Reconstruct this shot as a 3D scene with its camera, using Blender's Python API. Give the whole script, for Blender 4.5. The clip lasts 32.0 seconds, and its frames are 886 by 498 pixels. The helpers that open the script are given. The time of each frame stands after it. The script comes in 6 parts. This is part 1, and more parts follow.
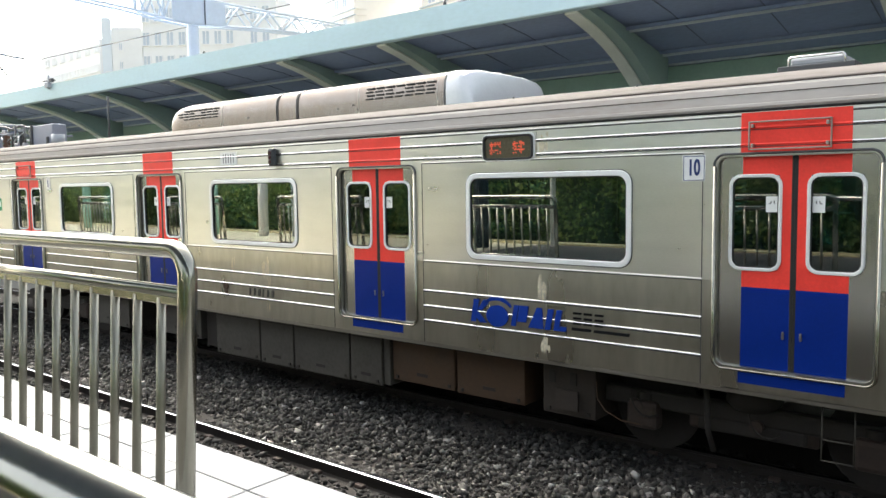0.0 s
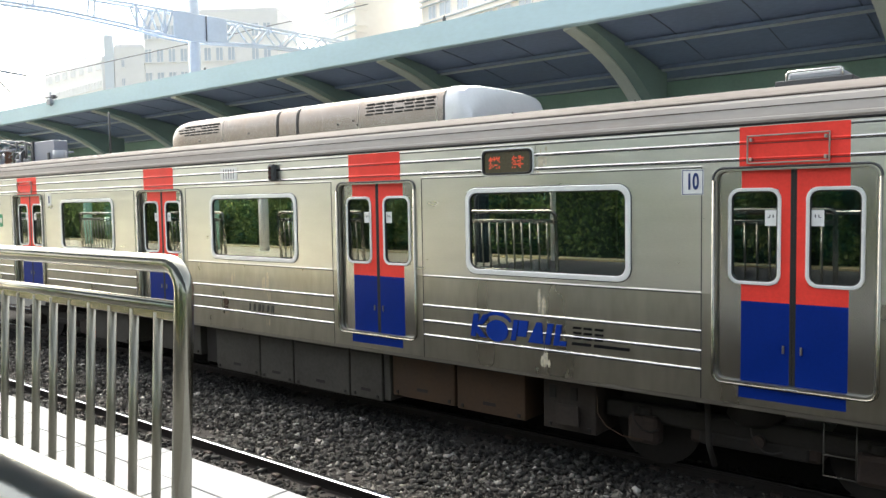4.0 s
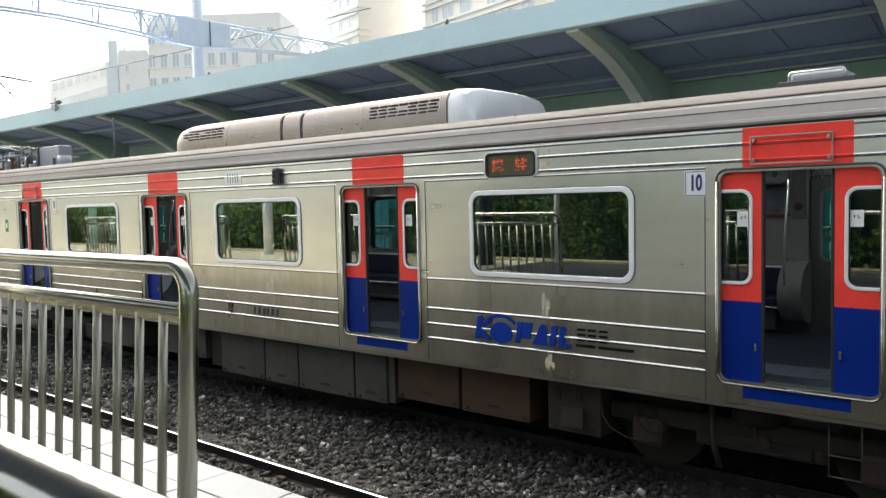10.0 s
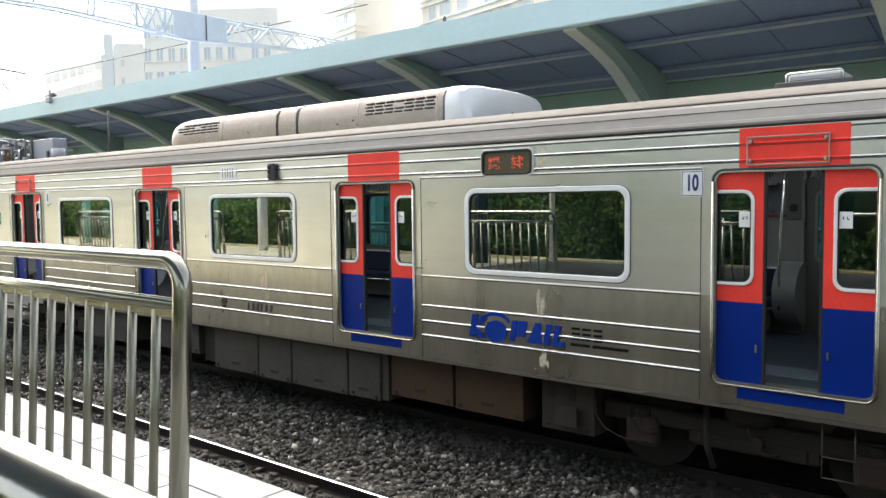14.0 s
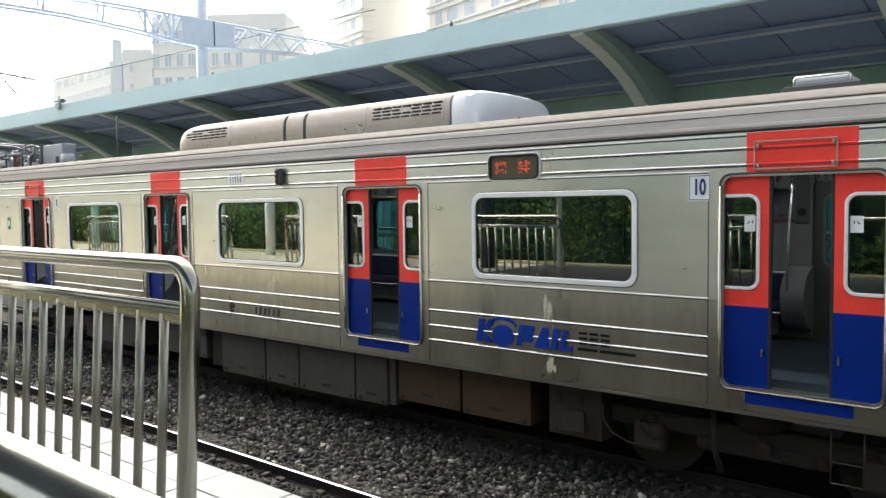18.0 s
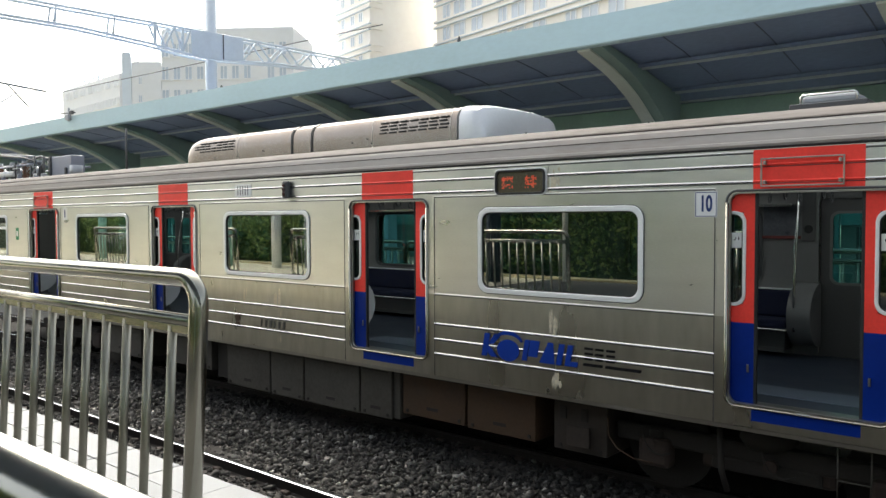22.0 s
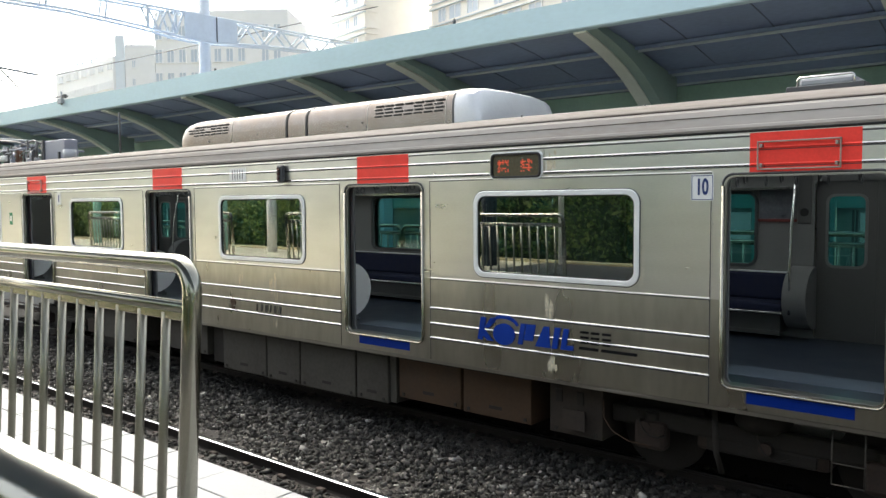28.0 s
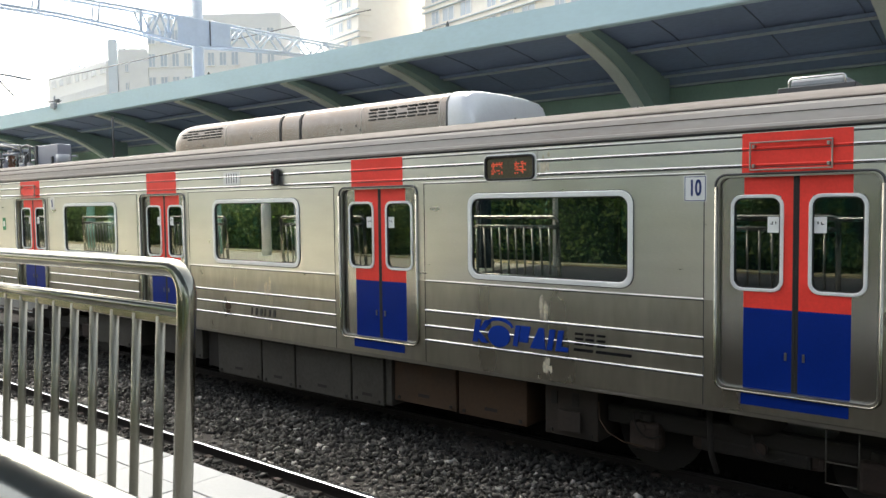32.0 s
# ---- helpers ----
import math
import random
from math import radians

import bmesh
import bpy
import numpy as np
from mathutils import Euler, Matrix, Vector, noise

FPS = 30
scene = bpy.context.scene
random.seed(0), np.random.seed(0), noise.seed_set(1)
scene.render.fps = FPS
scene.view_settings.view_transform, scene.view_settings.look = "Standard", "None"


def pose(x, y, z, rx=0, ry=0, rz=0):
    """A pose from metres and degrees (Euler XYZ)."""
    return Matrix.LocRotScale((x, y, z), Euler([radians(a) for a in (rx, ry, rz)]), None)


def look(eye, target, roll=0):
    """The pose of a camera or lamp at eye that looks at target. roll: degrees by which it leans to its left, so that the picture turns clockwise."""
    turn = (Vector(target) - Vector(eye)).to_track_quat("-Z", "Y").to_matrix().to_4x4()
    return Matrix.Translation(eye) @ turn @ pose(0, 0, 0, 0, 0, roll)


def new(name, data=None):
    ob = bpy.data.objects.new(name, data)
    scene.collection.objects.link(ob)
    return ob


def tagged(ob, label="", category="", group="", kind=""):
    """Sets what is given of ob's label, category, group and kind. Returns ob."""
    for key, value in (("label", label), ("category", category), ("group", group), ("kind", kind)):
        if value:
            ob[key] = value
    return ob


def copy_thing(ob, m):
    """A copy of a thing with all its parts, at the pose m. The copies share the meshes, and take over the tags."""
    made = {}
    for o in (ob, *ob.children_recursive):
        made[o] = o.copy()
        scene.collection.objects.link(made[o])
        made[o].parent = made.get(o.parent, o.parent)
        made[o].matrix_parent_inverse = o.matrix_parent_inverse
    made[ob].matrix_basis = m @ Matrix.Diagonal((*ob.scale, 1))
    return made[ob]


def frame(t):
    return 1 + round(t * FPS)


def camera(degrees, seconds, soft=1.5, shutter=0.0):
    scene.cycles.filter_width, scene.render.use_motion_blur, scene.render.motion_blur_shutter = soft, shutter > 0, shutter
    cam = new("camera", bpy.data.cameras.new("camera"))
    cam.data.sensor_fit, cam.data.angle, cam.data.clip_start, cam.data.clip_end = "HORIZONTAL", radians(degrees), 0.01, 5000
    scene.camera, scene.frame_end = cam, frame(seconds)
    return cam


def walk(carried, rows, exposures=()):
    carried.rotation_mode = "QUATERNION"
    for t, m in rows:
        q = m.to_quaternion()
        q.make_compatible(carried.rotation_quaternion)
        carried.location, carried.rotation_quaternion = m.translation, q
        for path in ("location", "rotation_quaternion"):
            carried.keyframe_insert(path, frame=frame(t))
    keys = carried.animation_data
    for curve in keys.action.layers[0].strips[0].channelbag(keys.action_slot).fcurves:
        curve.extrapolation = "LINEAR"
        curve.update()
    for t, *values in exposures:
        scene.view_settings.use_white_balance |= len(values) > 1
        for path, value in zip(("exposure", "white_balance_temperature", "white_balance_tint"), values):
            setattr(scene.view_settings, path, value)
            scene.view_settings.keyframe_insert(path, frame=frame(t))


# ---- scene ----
# ---- camera ----
cam = camera(59.3, 32.0, 1.45)
PATH = [
    (0, (1.836, -6.908, 2.772), (-4.453, 0.824, 1.951), -0.80),
    (0.5, (1.840, -6.894, 2.767), (-4.464, 0.830, 1.995), -0.55),
    (1, (1.837, -6.905, 2.770), (-4.468, 0.825, 2.067), -0.67),
    (1.5, (1.844, -6.903, 2.767), (-4.467, 0.822, 2.059), -0.79),
    (2, (1.843, -6.893, 2.764), (-4.440, 0.856, 2.072), -1.39),
    (2.5, (1.847, -6.901, 2.766), (-4.396, 0.884, 2.122), -0.94),
    (3, (1.842, -6.902, 2.768), (-4.449, 0.838, 2.055), -1.14),
    (3.5, (1.849, -6.900, 2.768), (-4.458, 0.835, 2.146), -1.01),
    (5.5, (1.846, -6.887, 2.765), (-4.451, 0.853, 2.106), -0.67),
    (6, (1.848, -6.894, 2.760), (-4.472, 0.831, 2.148), -0.87),
    (6.5, (1.847, -6.901, 2.765), (-4.479, 0.819, 2.144), -1.15),
    (7, (1.848, -6.900, 2.763), (-4.494, 0.808, 2.154), -0.98),
    (7.5, (1.849, -6.901, 2.765), (-4.500, 0.801, 2.159), -1.05),
    (8, (1.864, -6.906, 2.761), (-4.482, 0.803, 2.221), -1.10),
    (8.5, (1.867, -6.914, 2.763), (-4.479, 0.797, 2.242), -1.25),
    (9, (1.868, -6.907, 2.762), (-4.503, 0.782, 2.221), -1.21),
    (9.5, (1.863, -6.904, 2.763), (-4.495, 0.795, 2.219), -1.30),
    (10, (1.861, -6.905, 2.762), (-4.488, 0.799, 2.176), -1.26),
    (10.5, (1.863, -6.911, 2.768), (-4.448, 0.829, 2.258), -1.43),
    (11, (1.853, -6.908, 2.758), (-4.418, 0.863, 2.234), -1.18),
    (11.5, (1.856, -6.893, 2.758), (-4.406, 0.877, 2.121), -0.96),
    (12, (1.847, -6.899, 2.765), (-4.424, 0.863, 2.108), -0.89),
    (12.5, (1.838, -6.895, 2.768), (-4.434, 0.862, 2.068), -0.81),
    (13, (1.834, -6.885, 2.759), (-4.437, 0.873, 2.061), -0.51),
    (13.5, (1.831, -6.894, 2.762), (-4.431, 0.876, 2.108), -0.63),
    (14, (1.840, -6.892, 2.758), (-4.454, 0.855, 2.141), -0.62),
    (14.5, (1.843, -6.885, 2.761), (-4.439, 0.870, 2.136), -0.72),
    (16.5, (1.842, -6.898, 2.765), (-4.490, 0.817, 2.153), -0.81),
    (17, (1.843, -6.905, 2.766), (-4.515, 0.791, 2.168), -0.80),
    (17.5, (1.844, -6.896, 2.763), (-4.489, 0.819, 2.144), -0.98),
    (18, (1.846, -6.896, 2.758), (-4.520, 0.795, 2.201), -0.69),
    (18.5, (1.842, -6.893, 2.761), (-4.515, 0.806, 2.198), -0.79),
    (19, (1.840, -6.889, 2.761), (-4.538, 0.795, 2.223), -0.80),
    (19.5, (1.838, -6.897, 2.763), (-4.566, 0.764, 2.210), -0.78),
    (20, (1.840, -6.894, 2.761), (-4.596, 0.743, 2.266), -0.73),
    (20.5, (1.842, -6.906, 2.761), (-4.575, 0.752, 2.333), -0.49),
    (21, (1.845, -6.907, 2.766), (-4.566, 0.758, 2.387), -0.20),
    (21.5, (1.849, -6.902, 2.764), (-4.544, 0.778, 2.367), -0.42),
    (22, (1.850, -6.912, 2.763), (-4.574, 0.742, 2.383), -0.22),
    (22.5, (1.854, -6.911, 2.760), (-4.585, 0.729, 2.328), -0.49),
    (23, (1.852, -6.910, 2.766), (-4.570, 0.739, 2.257), -0.76),
    (23.5, (1.849, -6.908, 2.763), (-4.567, 0.740, 2.175), -0.78),
    (24, (1.847, -6.912, 2.771), (-4.556, 0.747, 2.188), -1.19),
    (24.5, (1.850, -6.906, 2.762), (-4.530, 0.772, 2.176), -0.96),
    (25, (1.843, -6.902, 2.757), (-4.619, 0.701, 2.092), -1.15),
    (25.5, (1.844, -6.891, 2.756), (-4.579, 0.752, 2.172), -0.74),
    (27.5, (1.838, -6.886, 2.767), (-4.508, 0.816, 2.132), -0.42),
    (28, (1.839, -6.893, 2.768), (-4.540, 0.785, 2.176), -0.36),
    (28.5, (1.840, -6.890, 2.762), (-4.512, 0.813, 2.199), -0.47),
    (29, (1.840, -6.891, 2.768), (-4.523, 0.805, 2.220), -0.72),
    (29.5, (1.846, -6.901, 2.768), (-4.522, 0.791, 2.230), -0.81),
    (30, (1.846, -6.890, 2.761), (-4.530, 0.795, 2.228), -0.79),
    (30.5, (1.844, -6.892, 2.764), (-4.519, 0.804, 2.229), -0.83),
    (31, (1.846, -6.898, 2.767), (-4.493, 0.818, 2.232), -0.80),
    (31.5, (1.843, -6.895, 2.769), (-4.483, 0.829, 2.201), -0.82),
    (32, (1.849, -6.899, 2.768), (-4.480, 0.823, 2.208), -0.71),
]
EXPOSURES = [(0, 2.08, 6600, 6), (3.5, 2.02, 6600, 6), (7, 1.85, 6600, 6), (10, 1.77, 6600, 6), (12, 1.88, 6600, 6), (14, 2.02, 6600, 6), (17, 1.84, 6600, 6), (19, 1.80, 6600, 6), (21, 1.58, 6600, 6), (23, 1.54, 6600, 6), (24, 1.78, 6600, 6), (25, 1.83, 6600, 6), (28, 1.84, 6600, 6), (30, 1.72, 6600, 6), (32, 1.68, 6600, 6)]
walk(cam, [(t, look(eye, aim, lean)) for t, eye, aim, lean in PATH], EXPOSURES)

# ---- world, sun and exposure ----
SUN_DIR = Vector((-0.60, 0.24, 0.75)).normalized()
world = bpy.data.worlds.new("world")
scene.world = world
world.use_nodes = True
wn = world.node_tree.nodes
sky = wn.new("ShaderNodeTexSky")
sky.sky_type = "NISHITA"
sky.sun_disc = False
sky.sun_elevation = math.asin(SUN_DIR.z)
sky.sun_rotation = math.atan2(SUN_DIR.x, SUN_DIR.y)
sky.air_density, sky.dust_density, sky.ozone_density = 1.0, 7.0, 1.0
wn["Background"].inputs["Strength"].default_value = 0.15
grey = wn.new("ShaderNodeRGBToBW")
haze = wn.new("ShaderNodeMix")
haze.data_type = "RGBA"
haze.inputs["Factor"].default_value = 0.6
world.node_tree.links.new(sky.outputs["Color"], grey.inputs[0])
world.node_tree.links.new(sky.outputs["Color"], haze.inputs["A"])
world.node_tree.links.new(grey.outputs[0], haze.inputs["B"])
world.node_tree.links.new(haze.outputs["Result"], wn["Background"].inputs["Color"])
sun = new("sun", bpy.data.lights.new("sun", "SUN"))
sun.data.energy, sun.data.angle, sun.data.color = 0.5, radians(30), (1.0, 0.94, 0.80)
sun.matrix_world = look(SUN_DIR * 60, (0, 0, 0))

# ---- materials ----
def ramp(nt, src, stops):
    r = nt.nodes.new("ShaderNodeValToRGB")
    while len(r.color_ramp.elements) < len(stops):
        r.color_ramp.elements.new(0.5)
    for el, (p, c) in zip(r.color_ramp.elements, stops):
        el.position, el.color = p, (*c, 1) if len(c) == 3 else c
    nt.links.new(src, r.inputs[0])
    return r.outputs[0]


def tint(c, k):
    return tuple(min(1.0, v * k) for v in c)


def material(name, color, rough=0.5, metal=0.0, vary=0.12, scale=6.0, fine=60.0, bump=0.1, bump_scale=None, stretch=(1, 1, 1), per_piece=0.0, spec=0.5, coat=0.0, stain=None):
    """A surface with stains at a large scale, grain at a fine scale, uneven gloss and relief."""
    m = bpy.data.materials.new(name)
    m.use_nodes = True
    nt = m.node_tree
    b = nt.nodes["Principled BSDF"]
    tc = nt.nodes.new("ShaderNodeTexCoord")
    mp = nt.nodes.new("ShaderNodeMapping")
    mp.inputs["Scale"].default_value = stretch
    nt.links.new(tc.outputs["Object"], mp.inputs[0])
    n1 = nt.nodes.new("ShaderNodeTexNoise")
    n1.inputs["Scale"].default_value, n1.inputs["Detail"].default_value = scale, 5
    n2 = nt.nodes.new("ShaderNodeTexNoise")
    n2.inputs["Scale"].default_value, n2.inputs["Detail"].default_value = fine, 3
    nt.links.new(mp.outputs[0], n1.inputs[0])
    nt.links.new(mp.outputs[0], n2.inputs[0])
    mix = nt.nodes.new("ShaderNodeMath")
    mix.operation = "MULTIPLY_ADD"
    mix.inputs[1].default_value = 0.4
    nt.links.new(n2.outputs[0], mix.inputs[0])
    half = nt.nodes.new("ShaderNodeMath")
    half.operation = "MULTIPLY"
    half.inputs[1].default_value = 0.6
    nt.links.new(n1.outputs[0], half.inputs[0])
    nt.links.new(half.outputs[0], mix.inputs[2])
    low = tint(stain, 1.0) if stain else tint(color, 1 - vary)
    col = ramp(nt, mix.outputs[0], [(0.3, low), (0.52, color), (0.75, tint(color, 1 + vary))])
    if per_piece:
        info = nt.nodes.new("ShaderNodeObjectInfo")
        hsv = nt.nodes.new("ShaderNodeHueSaturation")
        mr = nt.nodes.new("ShaderNodeMapRange")
        mr.inputs["To Min"].default_value, mr.inputs["To Max"].default_value = 1 - per_piece, 1 + per_piece
        nt.links.new(info.outputs["Random"], mr.inputs[0])
        nt.links.new(mr.outputs[0], hsv.inputs["Value"])
        nt.links.new(col, hsv.inputs["Color"])
        col = hsv.outputs[0]
    nt.links.new(col, b.inputs["Base Color"])
    rr = nt.nodes.new("ShaderNodeMapRange")
    rr.inputs["To Min"].default_value, rr.inputs["To Max"].default_value = max(0.03, rough * 0.75), min(1, rough * 1.25)
    nt.links.new(n1.outputs[0], rr.inputs[0])
    nt.links.new(rr.outputs[0], b.inputs["Roughness"])
    b.inputs["Metallic"].default_value = metal
    b.inputs["Specular IOR Level"].default_value = spec
    b.inputs["Coat Weight"].default_value = coat
    if bump:
        bp = nt.nodes.new("ShaderNodeBump")
        bp.inputs["Strength"].default_value, bp.inputs["Distance"].default_value = bump, 0.01
        src = n2
        if bump_scale:
            src = nt.nodes.new("ShaderNodeTexNoise")
            src.inputs["Scale"].default_value, src.inputs["Detail"].default_value = bump_scale, 4
            nt.links.new(mp.outputs[0], src.inputs[0])
        nt.links.new(src.outputs[0], bp.inputs["Height"])
        nt.links.new(bp.outputs[0], b.inputs["Normal"])
    return m


def glass(name, color, gloss=0.045, rough=0.0):
    """Tinted flat glass: light passes straight through, the gloss grows towards grazing sight."""
    m = bpy.data.materials.new(name)
    m.use_nodes = True
    nt = m.node_tree
    nt.nodes.remove(nt.nodes["Principled BSDF"])
    tr = nt.nodes.new("ShaderNodeBsdfTransparent")
    tr.inputs[0].default_value = (*color, 1)
    gl = nt.nodes.new("ShaderNodeBsdfGlossy")
    gl.inputs["Roughness"].default_value = rough
    lw = nt.nodes.new("ShaderNodeLayerWeight")
    lw.inputs["Blend"].default_value = 0.5
    pw = nt.nodes.new("ShaderNodeMath")
    pw.operation = "POWER"
    pw.inputs[1].default_value = 5.0
    nt.links.new(lw.outputs["Facing"], pw.inputs[0])
    fr = nt.nodes.new("ShaderNodeMapRange")
    fr.inputs["To Min"].default_value = gloss
    nt.links.new(pw.outputs[0], fr.inputs[0])
    mx = nt.nodes.new("ShaderNodeMixShader")
    nt.links.new(fr.outputs[0], mx.inputs[0])
    nt.links.new(tr.outputs[0], mx.inputs[1])
    nt.links.new(gl.outputs[0], mx.inputs[2])
    nt.links.new(mx.outputs[0], nt.nodes["Material Output"].inputs[0])
    return m


def glow(name, color, strength):
    m = bpy.data.materials.new(name)
    m.use_nodes = True
    b = m.node_tree.nodes["Principled BSDF"]
    b.inputs["Base Color"].default_value = (*color, 1)
    b.inputs["Emission Color"].default_value = (*color, 1)
    b.inputs["Emission Strength"].default_value = strength
    return m


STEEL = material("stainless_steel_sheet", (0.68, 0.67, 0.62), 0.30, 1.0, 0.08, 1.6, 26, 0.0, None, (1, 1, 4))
# lower sheets get a darker colour than the upper steel
STEEL_LOW = material("darker_lower_steel", (0.455, 0.442, 0.382), 0.29, 1.0, 0.2, 1.7, 9, 0.0, None, (1.2, 1, 0.35), stain=(0.37, 0.35, 0.29))
STEEL_DOOR = material("polished_door_steel", (0.46, 0.455, 0.43), 0.22, 1.0, 0.1, 1.5, 18, 0.02, None, (1, 1, 0.4))
STEEL_DARK = material("dull_steel", (0.40, 0.385, 0.35), 0.32, 1.0, 0.1, 2.0, 30, 0.03)
STEEL_ROOF = material("weathered_roof_steel", (0.42, 0.39, 0.365), 0.7, 0.0, 0.12, 1.2, 14, 0.05, None, (0.5, 2, 2), spec=0.1, stain=(0.37, 0.325, 0.295))
STEEL_AC = material("air_conditioner_steel", (0.25, 0.22, 0.195), 0.25, 1.0, 0.26, 1.6, 10, 0.04, None, (0.8, 1, 0.6), stain=(0.25, 0.20, 0.16))
ROOF_TOP = material("dimmed_roof_crown", (0.155, 0.14, 0.13), 0.75, 0.0, 0.25, 1.2, 14, 0.05, None, (0.5, 2, 2), spec=0.1, stain=(0.10, 0.088, 0.078))
CAP_WHITE = material("pale_painted_shroud", (0.74, 0.75, 0.76), 0.35, 0.35, 0.06, 3, 30, 0.04)
CHROME = material("polished_steel", (0.72, 0.71, 0.68), 0.16, 1.0, 0.06, 5, 40, 0.02)
TUBE = material("brushed_steel_tube", (0.38, 0.365, 0.305), 0.19, 1.0, 0.08, 4, 60, 0.03, None, (1, 1, 1))
BAR_TUBE = material("dull_steel_bar", (0.35, 0.338, 0.28), 0.40, 1.0, 0.08, 4, 60, 0.03)
ALU = material("satin_aluminium_frame", (0.82, 0.83, 0.83), 0.35, 0.3, 0.05, 6, 60, 0.03)
MOULD = material("bent_door_trim", (0.37, 0.35, 0.29), 0.2, 1.0, 0.1, 5, 40, 0.02)
RED = material("red_paint", (0.88, 0.06, 0.044), 0.4, 0.0, 0.13, 4, 40, 0.06, spec=0.25)
BLUE = material("blue_paint", (0.002, 0.022, 0.21), 0.35, 0.0, 0.12, 3, 40, 0.03, spec=0.15)
LOGO_BLUE = material("blue_film", (0.004, 0.035, 0.28), 0.5, 0.0, 0.1, 8, 60, 0.0, spec=0.15)
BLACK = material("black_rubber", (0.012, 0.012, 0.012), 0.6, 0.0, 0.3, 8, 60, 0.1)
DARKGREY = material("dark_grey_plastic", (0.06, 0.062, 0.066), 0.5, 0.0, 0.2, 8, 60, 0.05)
WHITE = material("white_plastic", (0.75, 0.75, 0.74), 0.4, 0.0, 0.05, 6, 60, 0.02)
STICKER = material("white_sticker", (0.8, 0.8, 0.78), 0.6, 0.0, 0.04, 20, 90, 0.0)
INK = material("black_ink", (0.012, 0.012, 0.013), 0.8, 0.0, 0.2, 20, 90, 0.0, spec=0.05)
INK_BLUE = material("navy_ink", (0.01, 0.03, 0.14), 0.6, 0.0, 0.2, 20, 90, 0.0)
GREENSIGN = material("green_sticker", (0.02, 0.25, 0.10), 0.5, 0.0, 0.1, 20, 90, 0.0)
UNDER_BOX = material("grimy_grey_box", (0.049, 0.044, 0.036), 0.7, 0.0, 0.4, 2.5, 25, 0.1, stain=(0.029, 0.023, 0.017))
UNDER_BROWN = material("rust_brown_box", (0.056, 0.029, 0.013), 0.75, 0.0, 0.35, 2.5, 25, 0.1, stain=(0.036, 0.019, 0.009))
UNDER_DUSTY = material("dusty_underframe_box", (0.033, 0.024, 0.018), 0.85, 0.0, 0.4, 3, 25, 0.12, stain=(0.02, 0.014, 0.011))
UNDER_DARK = material("sooty_underframe", (0.021, 0.017, 0.014), 0.85, 0.0, 0.4, 5, 40, 0.15)
RUST = material("brake_dust_iron", (0.032, 0.02, 0.015), 0.85, 0.0, 0.4, 5, 40, 0.15)
GLASS = glass("tinted_window_glass", (0.36, 0.52, 0.49), 0.25)
# door glass is tinted darker for the shaded ground it would mirror
GLASS_DOOR = glass("shade_tinted_door_glass", (0.27, 0.40, 0.39), 0.14)
GLASS_FAR = glass("green_tinted_glass", (0.42, 0.70, 0.68), 0.05)
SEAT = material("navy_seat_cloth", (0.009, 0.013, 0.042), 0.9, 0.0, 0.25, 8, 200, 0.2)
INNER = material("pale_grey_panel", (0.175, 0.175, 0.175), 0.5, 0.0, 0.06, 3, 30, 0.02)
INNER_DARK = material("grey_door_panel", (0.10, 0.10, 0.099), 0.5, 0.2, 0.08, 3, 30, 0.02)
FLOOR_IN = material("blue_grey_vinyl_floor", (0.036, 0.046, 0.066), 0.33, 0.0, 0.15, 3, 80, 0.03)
CANOPY = material("mint_green_paint", (0.48, 0.65, 0.71), 0.5, 0.0, 0.07, 1.2, 20, 0.05, None, (0.4, 1, 1), stain=(0.44, 0.60, 0.64))
CANOPY_BEAM = material("sage_green_steel", (0.29, 0.44, 0.36), 0.55, 0.0, 0.12, 1.5, 25, 0.05)
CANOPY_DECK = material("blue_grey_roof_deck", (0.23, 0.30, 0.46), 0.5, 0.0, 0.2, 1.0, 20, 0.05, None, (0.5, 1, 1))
# girder coloured for its shaded side, flange paler for the light it catches
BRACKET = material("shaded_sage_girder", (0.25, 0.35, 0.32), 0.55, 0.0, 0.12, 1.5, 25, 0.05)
FLANGE_LIT = material("lit_girder_flange", (0.66, 0.71, 0.65), 0.5, 0.0, 0.1, 2, 25, 0.04)
DECK_TRIM = material("pale_deck_joint", (0.50, 0.57, 0.60), 0.6, 0.0, 0.1, 2, 20, 0.05)
TILE = material("pale_platform_tile", (0.15, 0.158, 0.169), 0.6, 0.0, 0.1, 3, 50, 0.08, per_piece=0.08, stain=(0.132, 0.137, 0.144))
GROUT = material("dark_joint_mortar", (0.10, 0.102, 0.105), 0.9, 0.0, 0.2, 6, 60, 0.2)
WALL_SHADE = material("shade_dark_concrete", (0.075, 0.068, 0.06), 0.9, 0.0, 0.3, 1.5, 30, 0.2, stain=(0.04, 0.035, 0.03))
CONCRETE = material("weathered_concrete", (0.36, 0.35, 0.32), 0.85, 0.0, 0.18, 1.5, 30, 0.2, stain=(0.22, 0.20, 0.175))
PALE_FLOOR = material("sunlit_pale_paving", (0.66, 0.60, 0.45), 0.8, 0.0, 0.15, 1.0, 40, 0.1)
BANK = material("shaded_ivy_soil", (0.035, 0.055, 0.02), 0.95, 0.0, 0.4, 3, 30, 0.4)
ASPHALT = material("dark_platform_asphalt", (0.10, 0.10, 0.10), 0.85, 0.0, 0.2, 1.5, 60, 0.25)
SOIL = material("grimy_track_bed", (0.021, 0.016, 0.013), 0.95, 0.0, 0.35, 2, 40, 0.5)
RAIL_SIDE = material("rusty_rail_web", (0.022, 0.017, 0.015), 0.8, 0.4, 0.3, 5, 50, 0.2)
